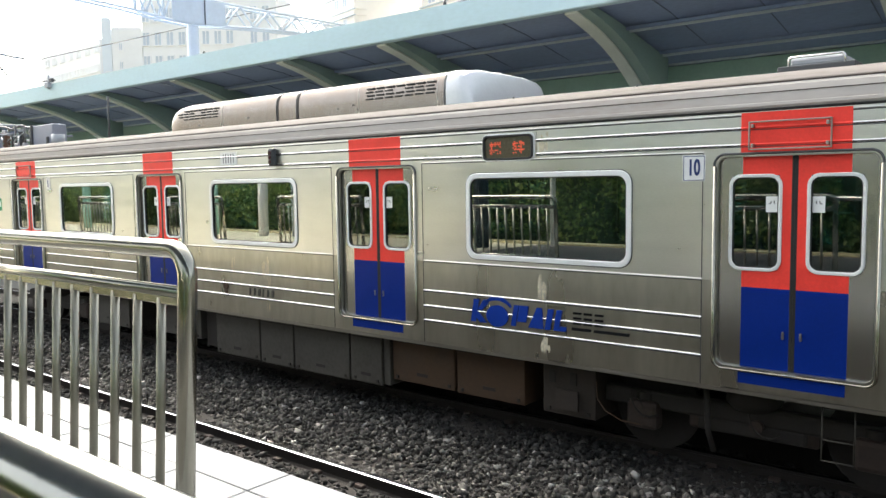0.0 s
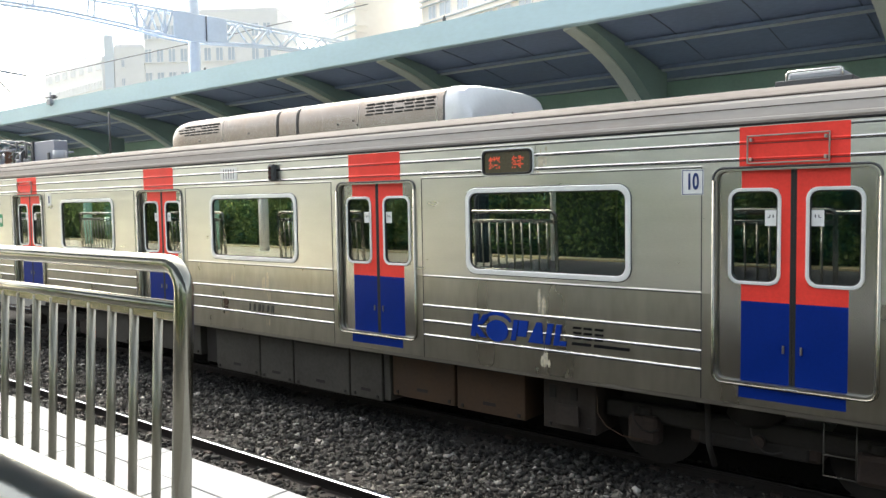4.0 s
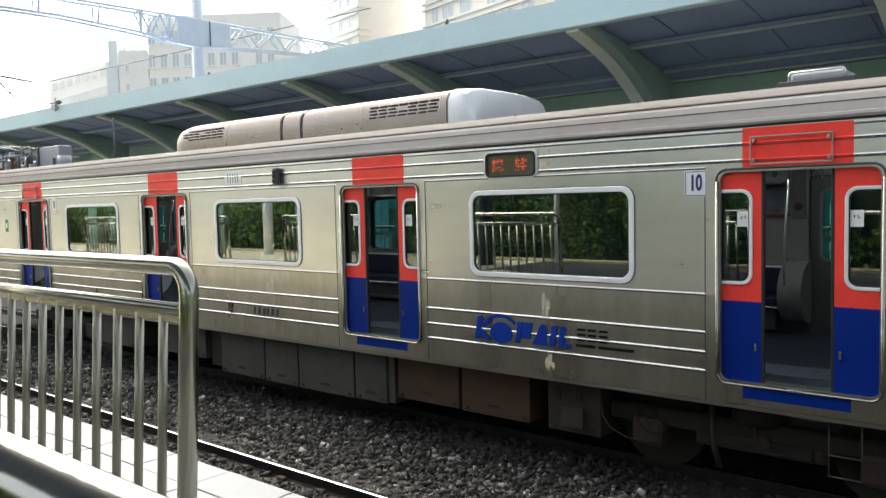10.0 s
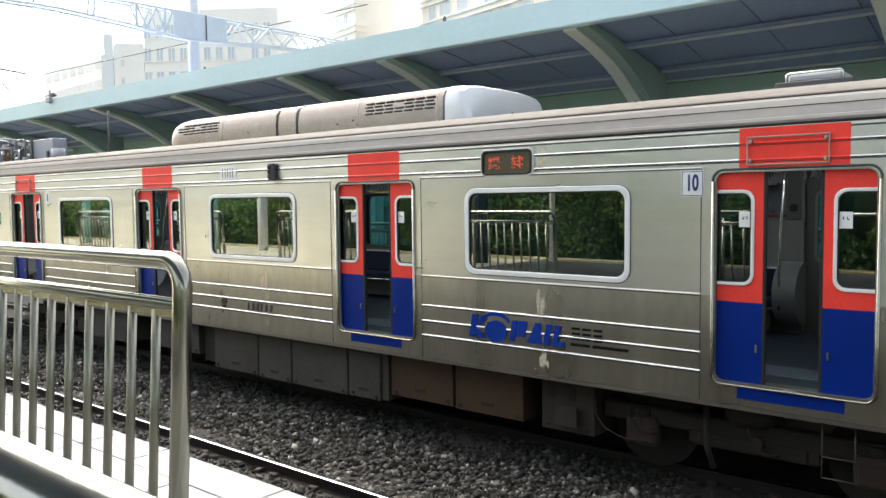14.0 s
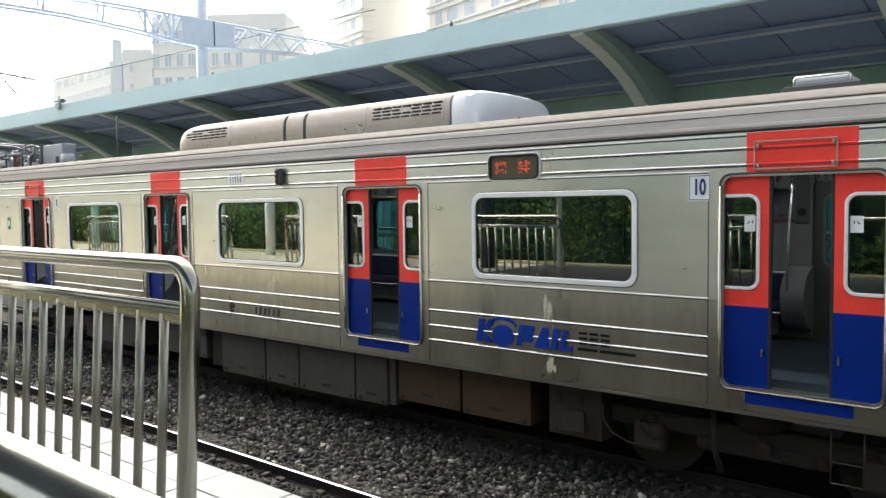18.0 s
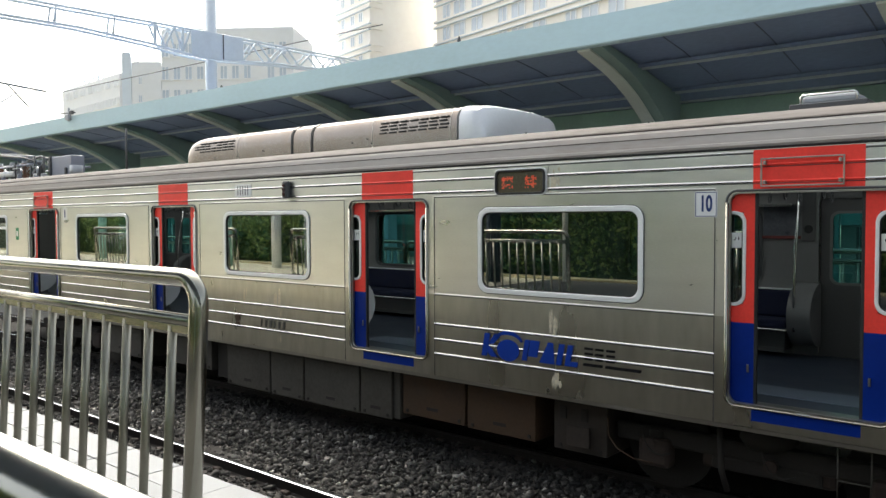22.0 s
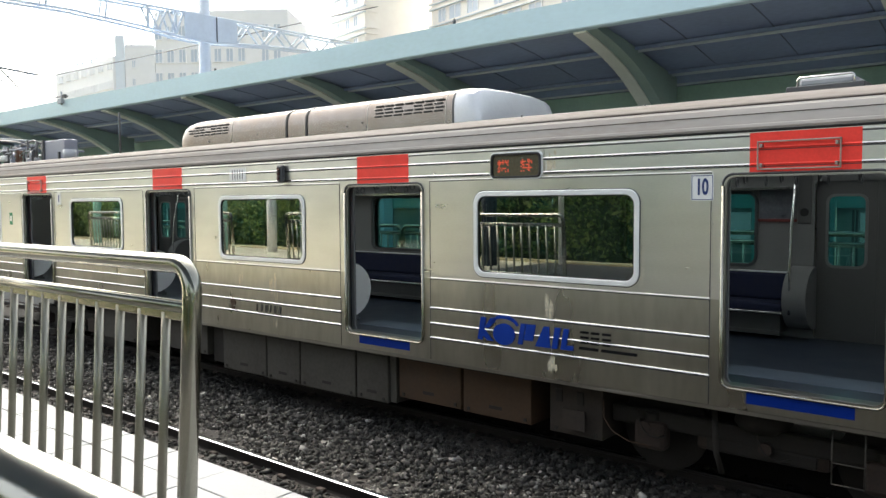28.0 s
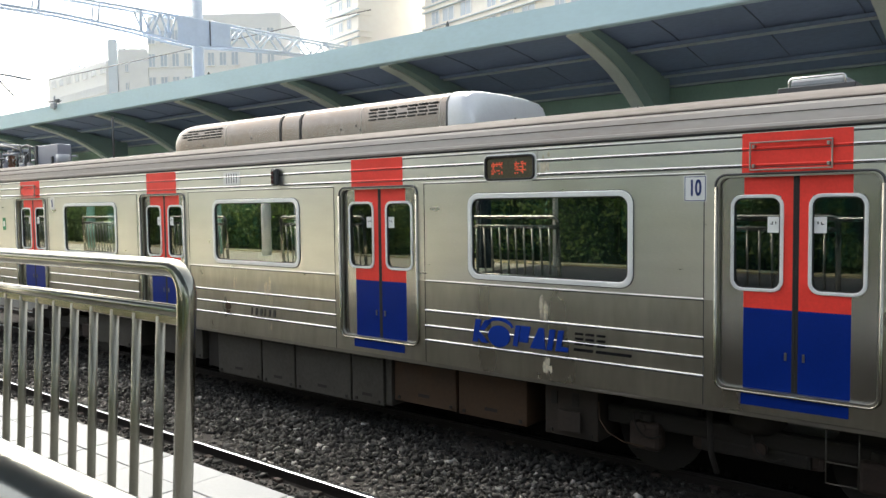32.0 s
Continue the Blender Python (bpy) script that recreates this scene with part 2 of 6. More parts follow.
RAIL_TOP = material("polished_rail_head", (0.42, 0.43, 0.46), 0.2, 1.0, 0.1, 3, 50, 0.02, None, (0.2, 1, 1))
HANDLE = material("dulled_pull_handle", (0.30, 0.29, 0.27), 0.35, 1.0, 0.1, 9, 60, 0.02)
SLEEPER = material("stained_concrete_sleeper", (0.19, 0.165, 0.14), 0.9, 0.0, 0.3, 3, 40, 0.2, stain=(0.09, 0.07, 0.055))
GANTRY = material("galvanised_truss_steel", (0.58, 0.64, 0.70), 0.5, 0.0, 0.1, 1, 10, 0.03)
INSULATOR = material("brown_porcelain", (0.16, 0.08, 0.05), 0.3, 0.0, 0.2, 8, 40, 0.0)
JOINT = material("deck_sheet_joint", (0.12, 0.15, 0.21), 0.6, 0.0, 0.1, 2, 20, 0.0)
BOX_BLUE = material("blue_grey_equipment_paint", (0.24, 0.255, 0.31), 0.5, 0.1, 0.1, 3, 30, 0.04)
GREYBOX = material("grey_equipment_paint", (0.36, 0.38, 0.41), 0.5, 0.1, 0.1, 3, 30, 0.04)
# facades near white and window glass paled, for the haze of distance
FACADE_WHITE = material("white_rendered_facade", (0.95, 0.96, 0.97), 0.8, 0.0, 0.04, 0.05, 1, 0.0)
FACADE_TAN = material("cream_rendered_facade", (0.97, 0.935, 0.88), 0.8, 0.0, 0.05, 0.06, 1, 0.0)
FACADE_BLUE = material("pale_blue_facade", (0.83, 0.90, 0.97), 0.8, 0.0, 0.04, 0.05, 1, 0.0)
HAZED_GLASS = material("hazed_window_glass", (0.64, 0.71, 0.79), 0.2, 0.0, 0.1, 0.2, 2, 0.0)
COLUMN_DARK = material("shade_dark_column", (0.035, 0.05, 0.075), 0.5, 0.0, 0.1, 2, 30, 0.04)
COLUMN = material("teal_painted_column", (0.36, 0.66, 0.58), 0.45, 0.0, 0.08, 2, 30, 0.04)
TEAL = material("teal_steel_rail", (0.16, 0.40, 0.40), 0.4, 0.2, 0.1, 3, 30, 0.03)
LITTER = material("dry_leaf_litter", (0.42, 0.36, 0.20), 0.95, 0.0, 0.4, 6, 50, 0.4, stain=(0.16, 0.15, 0.07))
GRASS = material("dry_ground", (0.16, 0.15, 0.10), 0.95, 0.0, 0.25, 0.3, 6, 0.3)

FLOOR_PALE = material("pale_blue_entrance_strip", (0.12, 0.15, 0.19), 0.35, 0.0, 0.1, 4, 80, 0.03)
INNER_PALE = material("cream_end_panel", (0.78, 0.78, 0.77), 0.4, 0.0, 0.04, 4, 40, 0.02)
ADVERT = material("faded_advert_print", (0.11, 0.115, 0.135), 0.3, 0.0, 0.5, 9, 30, 0.0, stain=(0.07, 0.075, 0.09))
RED_DARK = material("dull_red_print_and_shade", (0.16, 0.035, 0.03), 0.4, 0.0, 0.2, 9, 30, 0.0)
INK_FADED = material("worn_black_ink", (0.09, 0.085, 0.075), 0.6, 0.2, 0.5, 30, 120, 0.0)
PATCH = material("peeled_film_residue", (0.60, 0.54, 0.41), 0.6, 0.25, 0.35, 30, 120, 0.05, stain=(0.40, 0.37, 0.31))
DISPLAY = material("dark_display_screen", (0.085, 0.075, 0.045), 0.25, 0.0, 0.2, 40, 120, 0.0)
LENS = material("dark_red_lens", (0.05, 0.006, 0.006), 0.2, 0.0, 0.1, 8, 60, 0.0)
LED_RED = glow("lit_red_dots", (0.8, 0.09, 0.03), 0.09)
TUBE_LIGHT = glow("assumed_ceiling_tube", (0.9, 0.97, 1.0), 1.1)


def panel_material():
    """Milky translucent sheet that glows softly where the sun stands behind it."""
    m = bpy.data.materials.new("milky_teal_sheet")
    m.use_nodes = True
    nt = m.node_tree
    nt.nodes.remove(nt.nodes["Principled BSDF"])
    n = nt.nodes.new("ShaderNodeTexNoise")
    n.inputs["Scale"].default_value = 1.3
    c = ramp(nt, n.outputs["Fac"], [(0.35, (0.14, 0.18, 0.18)), (0.65, (0.28, 0.33, 0.33))])
    tr = nt.nodes.new("ShaderNodeBsdfTranslucent")
    df = nt.nodes.new("ShaderNodeBsdfDiffuse")
    mx = nt.nodes.new("ShaderNodeMixShader")
    mx.inputs[0].default_value = 0.45
    nt.links.new(c, tr.inputs[0])
    nt.links.new(c, df.inputs[0])
    nt.links.new(tr.outputs[0], mx.inputs[1])
    nt.links.new(df.outputs[0], mx.inputs[2])
    nt.links.new(mx.outputs[0], nt.nodes["Material Output"].inputs[0])
    return m


HAND_TUBE = material("satin_steel_hand_rail", (0.43, 0.42, 0.37), 0.2, 1.0, 0.08, 4, 60, 0.03)
SHEET = panel_material()


def leaf_material():
    m = bpy.data.materials.new("ivy_leaf")
    m.use_nodes = True
    nt = m.node_tree
    b = nt.nodes["Principled BSDF"]
    geo = nt.nodes.new("ShaderNodeNewGeometry")
    c = ramp(nt, geo.outputs["Random Per Island"], [(0.0, (0.045, 0.095, 0.028)), (0.5, (0.13, 0.21, 0.055)), (1.0, (0.32, 0.39, 0.12))])
    nt.links.new(c, b.inputs["Base Color"])
    b.inputs["Roughness"].default_value = 0.55
    thin = nt.nodes.new("ShaderNodeBsdfTranslucent")
    nt.links.new(c, thin.inputs[0])
    mx = nt.nodes.new("ShaderNodeMixShader")
    mx.inputs[0].default_value = 0.45
    nt.links.new(b.outputs[0], mx.inputs[1])
    nt.links.new(thin.outputs[0], mx.inputs[2])
    nt.links.new(mx.outputs[0], nt.nodes["Material Output"].inputs[0])
    return m


def stone_material(name, dark=1.0):
    m = bpy.data.materials.new(name)
    m.use_nodes = True
    nt = m.node_tree
    b = nt.nodes["Principled BSDF"]
    geo = nt.nodes.new("ShaderNodeNewGeometry")
    c = ramp(nt, geo.outputs["Random Per Island"], [(p, tint(k, dark)) for p, k in ((0.0, (0.025, 0.023, 0.02)), (0.5, (0.112, 0.101, 0.089)), (0.92, (0.30, 0.278, 0.25)), (1.0, (0.78, 0.74, 0.68)))])
    n = nt.nodes.new("ShaderNodeTexNoise")
    n.inputs["Scale"].default_value, n.inputs["Detail"].default_value = 60, 3
    tc = nt.nodes.new("ShaderNodeTexCoord")
    nt.links.new(tc.outputs["Object"], n.inputs[0])
    mx = nt.nodes.new("ShaderNodeMix")
    mx.data_type, mx.blend_type = "RGBA", "MULTIPLY"
    mx.inputs["Factor"].default_value = 0.4
    nt.links.new(c, mx.inputs["A"])
    nt.links.new(n.outputs["Color"], mx.inputs["B"])
    nt.links.new(mx.outputs["Result"], b.inputs["Base Color"])
    b.inputs["Roughness"].default_value = 0.9
    return m


LEAF = leaf_material()
# second granite is darkened to paint the shade under the train
STONE, STONE_SHADE = stone_material("crushed_granite", 0.52), stone_material("shade_dark_granite", 0.13)


# ---- building blocks ----
def thing(name, label, category, group="", kind="", at=None):
    ob = tagged(new(name), label, category, group, kind)
    ob.matrix_world = at or Matrix()
    return ob


def part(name, shape, mat, parent, label=""):
    """Links a bmesh, or a mesh that is shared, as one mesh object under a thing or a part."""
    me = shape
    if isinstance(shape, bmesh.types.BMesh):
        me = bpy.data.meshes.new(name)
        shape.to_mesh(me)
        shape.free()
    if mat and not me.materials:
        me.materials.append(mat)
    ob = new(name, me)
    ob.parent = parent
    return tagged(ob, label)


def lone(name, shape, mat, label, category="", group="", kind=""):
    ob = part(name, shape, mat, None)
    return tagged(ob, label, category, group, kind)


def box(x0, x1, y0, y1, z0, z1, bevel=0.0, bm=None, seg=2):
    own = bm is None
    b = bmesh.new()
    bmesh.ops.create_cube(b, size=1)
    bmesh.ops.transform(b, matrix=Matrix.Translation(((x0 + x1) / 2, (y0 + y1) / 2, (z0 + z1) / 2)) @ Matrix.Diagonal((abs(x1 - x0), abs(y1 - y0), abs(z1 - z0), 1)), verts=b.verts)
    if bevel:
        bmesh.ops.bevel(b, geom=b.edges[:], offset=bevel, segments=seg, profile=0.5, affect="EDGES")
    if own:
        return b
    join(bm, b)
    return bm


def join(bm, other):
    tmp = bpy.data.meshes.new("tmp")
    other.to_mesh(tmp)
    other.free()
    bm.from_mesh(tmp)
    bpy.data.meshes.remove(tmp)
    return bm


def smooth(bm, angle=40):
    for f in bm.faces:
        f.smooth = True
    for e in bm.edges:
        if len(e.link_faces) == 2 and e.calc_face_angle(0) > radians(angle):
            e.smooth = False
    return bm


def tube(points, radius, sides=12, bm=None, closed=False, caps=True):
    """A round bar along a line of points."""
    own = bm is None
    bm = bm or bmesh.new()
    pts = [Vector(p) for p in points]
    n = len(pts)
    rings, prev = [], None
    for i, p in enumerate(pts):
        a = pts[(i - 1) % n] if closed or i else p
        b = pts[(i + 1) % n] if closed or i < n - 1 else p
        d = (b - a).normalized()
        if prev is None:
            ref = Vector((0, 0, 1)) if abs(d.z) < 0.9 else Vector((0, 1, 0))
            u = d.cross(ref).normalized()
        else:
            u = (prev - d * prev.dot(d)).normalized()
        prev = u
        v = d.cross(u)
        rr = radius[i] if isinstance(radius, (list, tuple)) else radius
        rings.append([bm.verts.new(p + (u * math.cos(k * 2 * math.pi / sides) + v * math.sin(k * 2 * math.pi / sides)) * rr) for k in range(sides)])
    for i in range(n if closed else n - 1):
        r0, r1 = rings[i], rings[(i + 1) % n]
        for k in range(sides):
            f = bm.faces.new((r0[k], r0[(k + 1) % sides], r1[(k + 1) % sides], r1[k]))
            f.smooth = True
    if caps and not closed:
        bm.faces.new(rings[0][::-1])
        bm.faces.new(rings[-1])
    if own:
        bmesh.ops.recalc_face_normals(bm, faces=bm.faces[:])
    return bm


def arc(cx, cz, r, a0, a1, n):
    return [(cx + r * math.cos(radians(a0 + (a1 - a0) * i / n)), cz + r * math.sin(radians(a0 + (a1 - a0) * i / n))) for i in range(n + 1)]


def rrect(x0, x1, z0, z1, r, n=6):
    return arc(x1 - r, z0 + r, r, -90, 0, n) + arc(x1 - r, z1 - r, r, 0, 90, n) + arc(x0 + r, z1 - r, r, 90, 180, n) + arc(x0 + r, z0 + r, r, 180, 270, n)


def plate(outer, holes, y0, y1, bevel=0.0):
    """An upright sheet in the plane of x and z, from y0 to y1, with holes cut through it."""
    cu = bpy.data.curves.new("plate", "CURVE")
    cu.dimensions, cu.fill_mode = "2D", "BOTH"
    cu.extrude = abs(y1 - y0) / 2 - bevel
    cu.bevel_depth, cu.bevel_resolution = bevel, 1
    cu.offset = -bevel
    for loop in [outer] + list(holes):
        sp = cu.splines.new("POLY")
        sp.points.add(len(loop) - 1)
        for q, (x, z) in zip(sp.points, loop):
            q.co = (x, z, 0, 1)
        sp.use_cyclic_u = True
    tmp = bpy.data.objects.new("plate", cu)
    me = bpy.data.meshes.new_from_object(tmp)
    bpy.data.objects.remove(tmp)
    bpy.data.curves.remove(cu)
    me.transform(Matrix.Translation((0, (y0 + y1) / 2, 0)) @ Matrix.Rotation(radians(90), 4, "X"))
    bm = bmesh.new()
    bm.from_mesh(me)
    bmesh.ops.remove_doubles(bm, verts=bm.verts[:], dist=1e-5)
    bm.to_mesh(me)
    bm.free()
    me.materials.clear()
    return me


def loft(sections, caps=True, angle=35):
    """A skin through rings of equal length."""
    bm = bmesh.new()
    rings = [[bm.verts.new(p) for p in s] for s in sections]
    n = len(rings[0])
    for a, b in zip(rings, rings[1:]):
        for k in range(n):
            bm.faces.new((a[k], a[(k + 1) % n], b[(k + 1) % n], b[k]))
    if caps:
        bm.faces.new(rings[0][::-1])
        bm.faces.new(rings[-1])
    bmesh.ops.recalc_face_normals(bm, faces=bm.faces[:])
    return smooth(bm, angle)


def mesh_of(bm, name, mat):
    me = bpy.data.meshes.new(name)
    bm.to_mesh(me)
    bm.free()
    me.materials.append(mat)
    return me

# ---- ground, tracks and platforms ----
PITCH = 4.85
RAIL_NEAR, RAIL_FAR = (-3.14, -1.705), (0.8425, 2.2775)
EDGE_Y, DECK_Z = -4.10, 1.13


def ground():
    bm = bmesh.new()
    bmesh.ops.create_grid(bm, x_segments=8, y_segments=8, size=1500)
    bmesh.ops.translate(bm, vec=(0, 0, -0.9), verts=bm.verts)
    lone("ground", bm, GRASS, "dry brown ground that reaches the horizon", "ground", kind="structure")


def ballast():
    bm = bmesh.new()
    xs = [-70 + i * 1.0 for i in range(131)]
    prof = [(-4.06, -0.9), (-4.05, -0.2), (-3.2, -0.13), (-1.6, -0.13), (-0.4, -0.16), (0.8, -0.13), (2.3, -0.13), (3.18, -0.2), (3.19, -0.9)]
    rings = [[bm.verts.new((x, y, z + 0.015 * noise.noise((x, y, 0)))) for y, z in prof] for x in xs]
    for a, b in zip(rings, rings[1:]):
        for k in range(len(prof) - 1):
            bm.faces.new((a[k], b[k], b[k + 1], a[k + 1]))
    bmesh.ops.recalc_face_normals(bm, faces=bm.faces[:])
    lone("track_bed", bm, SOIL, "dark grimy ballast bed under both tracks", "track bed", kind="structure")


def gravel():
    """Crushed stones, each a small lump of its own shape, in one sheet of stuff."""
    rng = np.random.default_rng(5)
    v0 = np.array([(-1, -1, -1), (1, -1, -1), (1, 1, -1), (-1, 1, -1), (-1, -1, 1), (1, -1, 1), (1, 1, 1), (-1, 1, 1)]) * 0.72
    f0 = np.array([(0, 2, 1), (0, 3, 2), (4, 5, 6), (4, 6, 7), (0, 1, 5), (0, 5, 4), (1, 2, 6), (1, 6, 5), (2, 3, 7), (2, 7, 6), (3, 0, 4), (3, 4, 7)])
    spots = []
    for x0, x1, y0, y1, step in ((-9.0, 0.6, -3.1, 1.3, 0.05), (-22.0, -9.0, -3.1, 1.4, 0.055), (-50.0, -22.0, -3.0, 1.0, 0.12), (0.6, 9.0, -4.0, 1.3, 0.09), (-14.0, 0.6, -4.0, -3.2, 0.09)):
        gx, gy = np.meshgrid(np.arange(x0, x1, step), np.arange(y0, y1, step))
        p = np.stack([gx.ravel(), gy.ravel()], 1)
        p += rng.uniform(-0.5, 0.5, p.shape) * step
        p = p[((p[:, 1] > -1.63) | (p[:, 1] < -1.78)) & (rng.random(len(p)) > 0.06)]
        size = step * 0.55 * np.exp(rng.normal(0, 0.36, len(p))).clip(0.5, 2.0)
        lift = -0.145 + rng.uniform(0.0, 0.03, len(p)) + 0.025 * np.sin(p[:, 0] * 2.1) * np.sin(p[:, 1] * 3.3)
        spots.append(np.c_[p, lift, size])
    s = np.concatenate(spots)
    n = len(s)
    v = v0[None] * rng.uniform(0.1, 1.45, (n, 8, 3)) * rng.uniform(0.7, 1.3, (n, 1, 3))
    turn = np.linalg.qr(rng.normal(size=(n, 3, 3)))[0]
    v = np.einsum("nij,nkj->nki", turn, v)
    v[..., 2] *= 0.8
    v = v * s[:, None, 3:4] + s[:, None, :3]
    # stones past this wavy line and beside the rail take the shade colour
    shadowy = (s[:, 1] + rng.normal(0, 0.13, n) + 0.15 * np.sin(s[:, 0] * 1.3) > 0.05) | (s[:, 1] < -1.7)
    for name, label, mat, v in (("ballast_stones", "loose grey and brown crushed stone ballast between the rails", STONE, v[~shadowy]), ("shade_ballast_stones", "ballast coloured darker for shade under the train and by the rail", STONE_SHADE, v[shadowy])):
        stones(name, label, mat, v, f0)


def stones(name, label, mat, v, f0):
    n = len(v)
    f = f0[None] + 8 * np.arange(n)[:, None, None]
    me = bpy.data.meshes.new(name)
    me.vertices.add(n * 8)
    me.vertices.foreach_set("co", v.astype(np.float32).ravel())
    me.loops.add(n * 36)
    me.loops.foreach_set("vertex_index", f.astype(np.int32).ravel())
    me.polygons.add(n * 12)
    me.polygons.foreach_set("loop_start", np.arange(0, n * 36, 3, dtype=np.int32))
    me.update(calc_edges=True)
    me.materials.append(mat)
    tagged(new(name, me), label, "gravel", kind="stuff")


def rail_mesh(length):
    web = [(-0.065, -0.15), (0.065, -0.15), (0.065, -0.138), (0.012, -0.118), (0.009, -0.045), (0.036, -0.032), (0.036, -0.008), (-0.036, -0.008), (-0.036, -0.032), (-0.009, -0.045), (-0.012, -0.118), (-0.065, -0.138)]
    head = [(-0.034, -0.008), (0.034, -0.008), (0.034, -0.005), (0.026, 0.0), (-0.026, 0.0), (-0.034, -0.005)]
    return [mesh_of(loft([[(x, y, z) for y, z in p] for x in (-length / 2, length / 2)]), "rail", m) for p, m in ((web, RAIL_SIDE), (head, RAIL_TOP))]


def tracks():
    foot, head = rail_mesh(90)
    for y in RAIL_NEAR + RAIL_FAR:
        r = thing("rail", "steel running rail with a polished head on concrete sleepers", "rail", "rails of the two tracks", at=pose(-25, y, 0))
        part("web", foot, None, r, "rusty brown web and foot")
        part("head", head, None, r, "polished bright running head")
    base = thing("sleeper", "stained concrete sleeper with rail clips, half sunk in ballast", "sleeper", "sleepers under the rails")
    bm = bmesh.new()
    box(-0.12, 0.12, -1.2, 1.2, -0.34, -0.153, 0.02, bm)
    part("block", bm, SLEEPER, base)
    clip = mesh_of(box(-0.055, 0.055, -0.034, 0.034, -0.156, -0.095, 0.014), "rail_clip", RUST)
    for y in (-0.7175, 0.7175):
        for d in (-0.062, 0.062):
            part("rail_clip", clip, None, base).location.y = y + d
    base.matrix_world = pose(-9.0, -2.4225, 0)
    for i in range(-30, 30):
        for yc in (-2.4225, 1.56):
            x = -9.0 + i * 0.62
            if (i, yc) != (0, -2.4225):
                copy_thing(base, pose(x, yc, 0))


def platform_near():
    top = DECK_Z - 0.03
    bm = bmesh.new()
    box(-70, 60, EDGE_Y - 0.35, EDGE_Y, top - 0.32, top, 0.012, bm)
    box(-70, 60, -11.2, EDGE_Y - 0.35, top - 0.3, top, 0.0, bm)
    deck = lone("platform", bm, GROUT, "raised station platform paved with pale tiles up to the edge", "platform", kind="structure")
    # dark stretch paints the shade mirrored in the train; the open stretch stays pale
    part("skirt_wall", box(-9.0, 60, EDGE_Y - 0.55, EDGE_Y - 0.25, -0.9, top - 0.32), WALL_SHADE, deck, "dark wall under the platform edge, coloured as if shaded")
    part("skirt_wall", box(-70, -9.0, EDGE_Y - 0.55, EDGE_Y - 0.25, -0.9, top - 0.32), CONCRETE, deck, "pale concrete wall under the platform edge")
    bm = bmesh.new()
    box(-9.5, 60, -11.2, -5.6, top, DECK_Z - 0.012, 0, bm)
    # open stretch is coloured paler and warmer, as sunlit paving mirrored in the train
    part("pale_paving", box(-70, -9.5, -11.2, -5.6, top, DECK_Z - 0.012, 0), PALE_FLOOR, deck, "paving in the open, coloured pale as if sunlit")
    part("paving", bm, ASPHALT, deck, "dark worn paving at the back of the platform")
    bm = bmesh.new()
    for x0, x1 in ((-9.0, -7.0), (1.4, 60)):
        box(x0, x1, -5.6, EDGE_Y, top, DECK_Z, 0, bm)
    part("pale_edge_paving", box(-70, -9.0, -5.6, EDGE_Y, top, DECK_Z, 0), PALE_FLOOR, deck, "edge paving in the open, coloured pale as if sunlit")
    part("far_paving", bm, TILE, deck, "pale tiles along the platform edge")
    return deck


def platform_tiles(deck):
    rows = ((EDGE_Y - 0.30, EDGE_Y), (EDGE_Y - 0.60, EDGE_Y - 0.30), (EDGE_Y - 0.9, EDGE_Y - 0.60), (EDGE_Y - 1.2, EDGE_Y - 0.9), (EDGE_Y - 1.5, EDGE_Y - 1.2))
    w = 0.6
    meshes = {}
    for j, (y0, y1) in enumerate(rows):
        bm = box(-w / 2 + 0.003, w / 2 - 0.003, y0 + 0.003 - y1, -0.003, -0.03, 0.0, 0.004, seg=1)
        me = mesh_of(bm, "tile", TILE)
        for i in range(14):
            ob = new("tile", me)
            ob.parent = deck
            ob.location = (1.1 - i * w, y1, DECK_Z + 0.0015 * ((i * 7 + j * 5) % 3 - 1))


def platform_far():
    bm = bmesh.new()
    box(-70, 60, 3.22, 9.5, DECK_Z - 0.35, DECK_Z, 0.01, bm)
    box(-70, 60, 3.5, 9.5, -0.9, DECK_Z - 0.35, 0.0, bm)
    lone("platform_far", bm, CONCRETE, "grey concrete platform beyond the train", "platform", kind="structure")


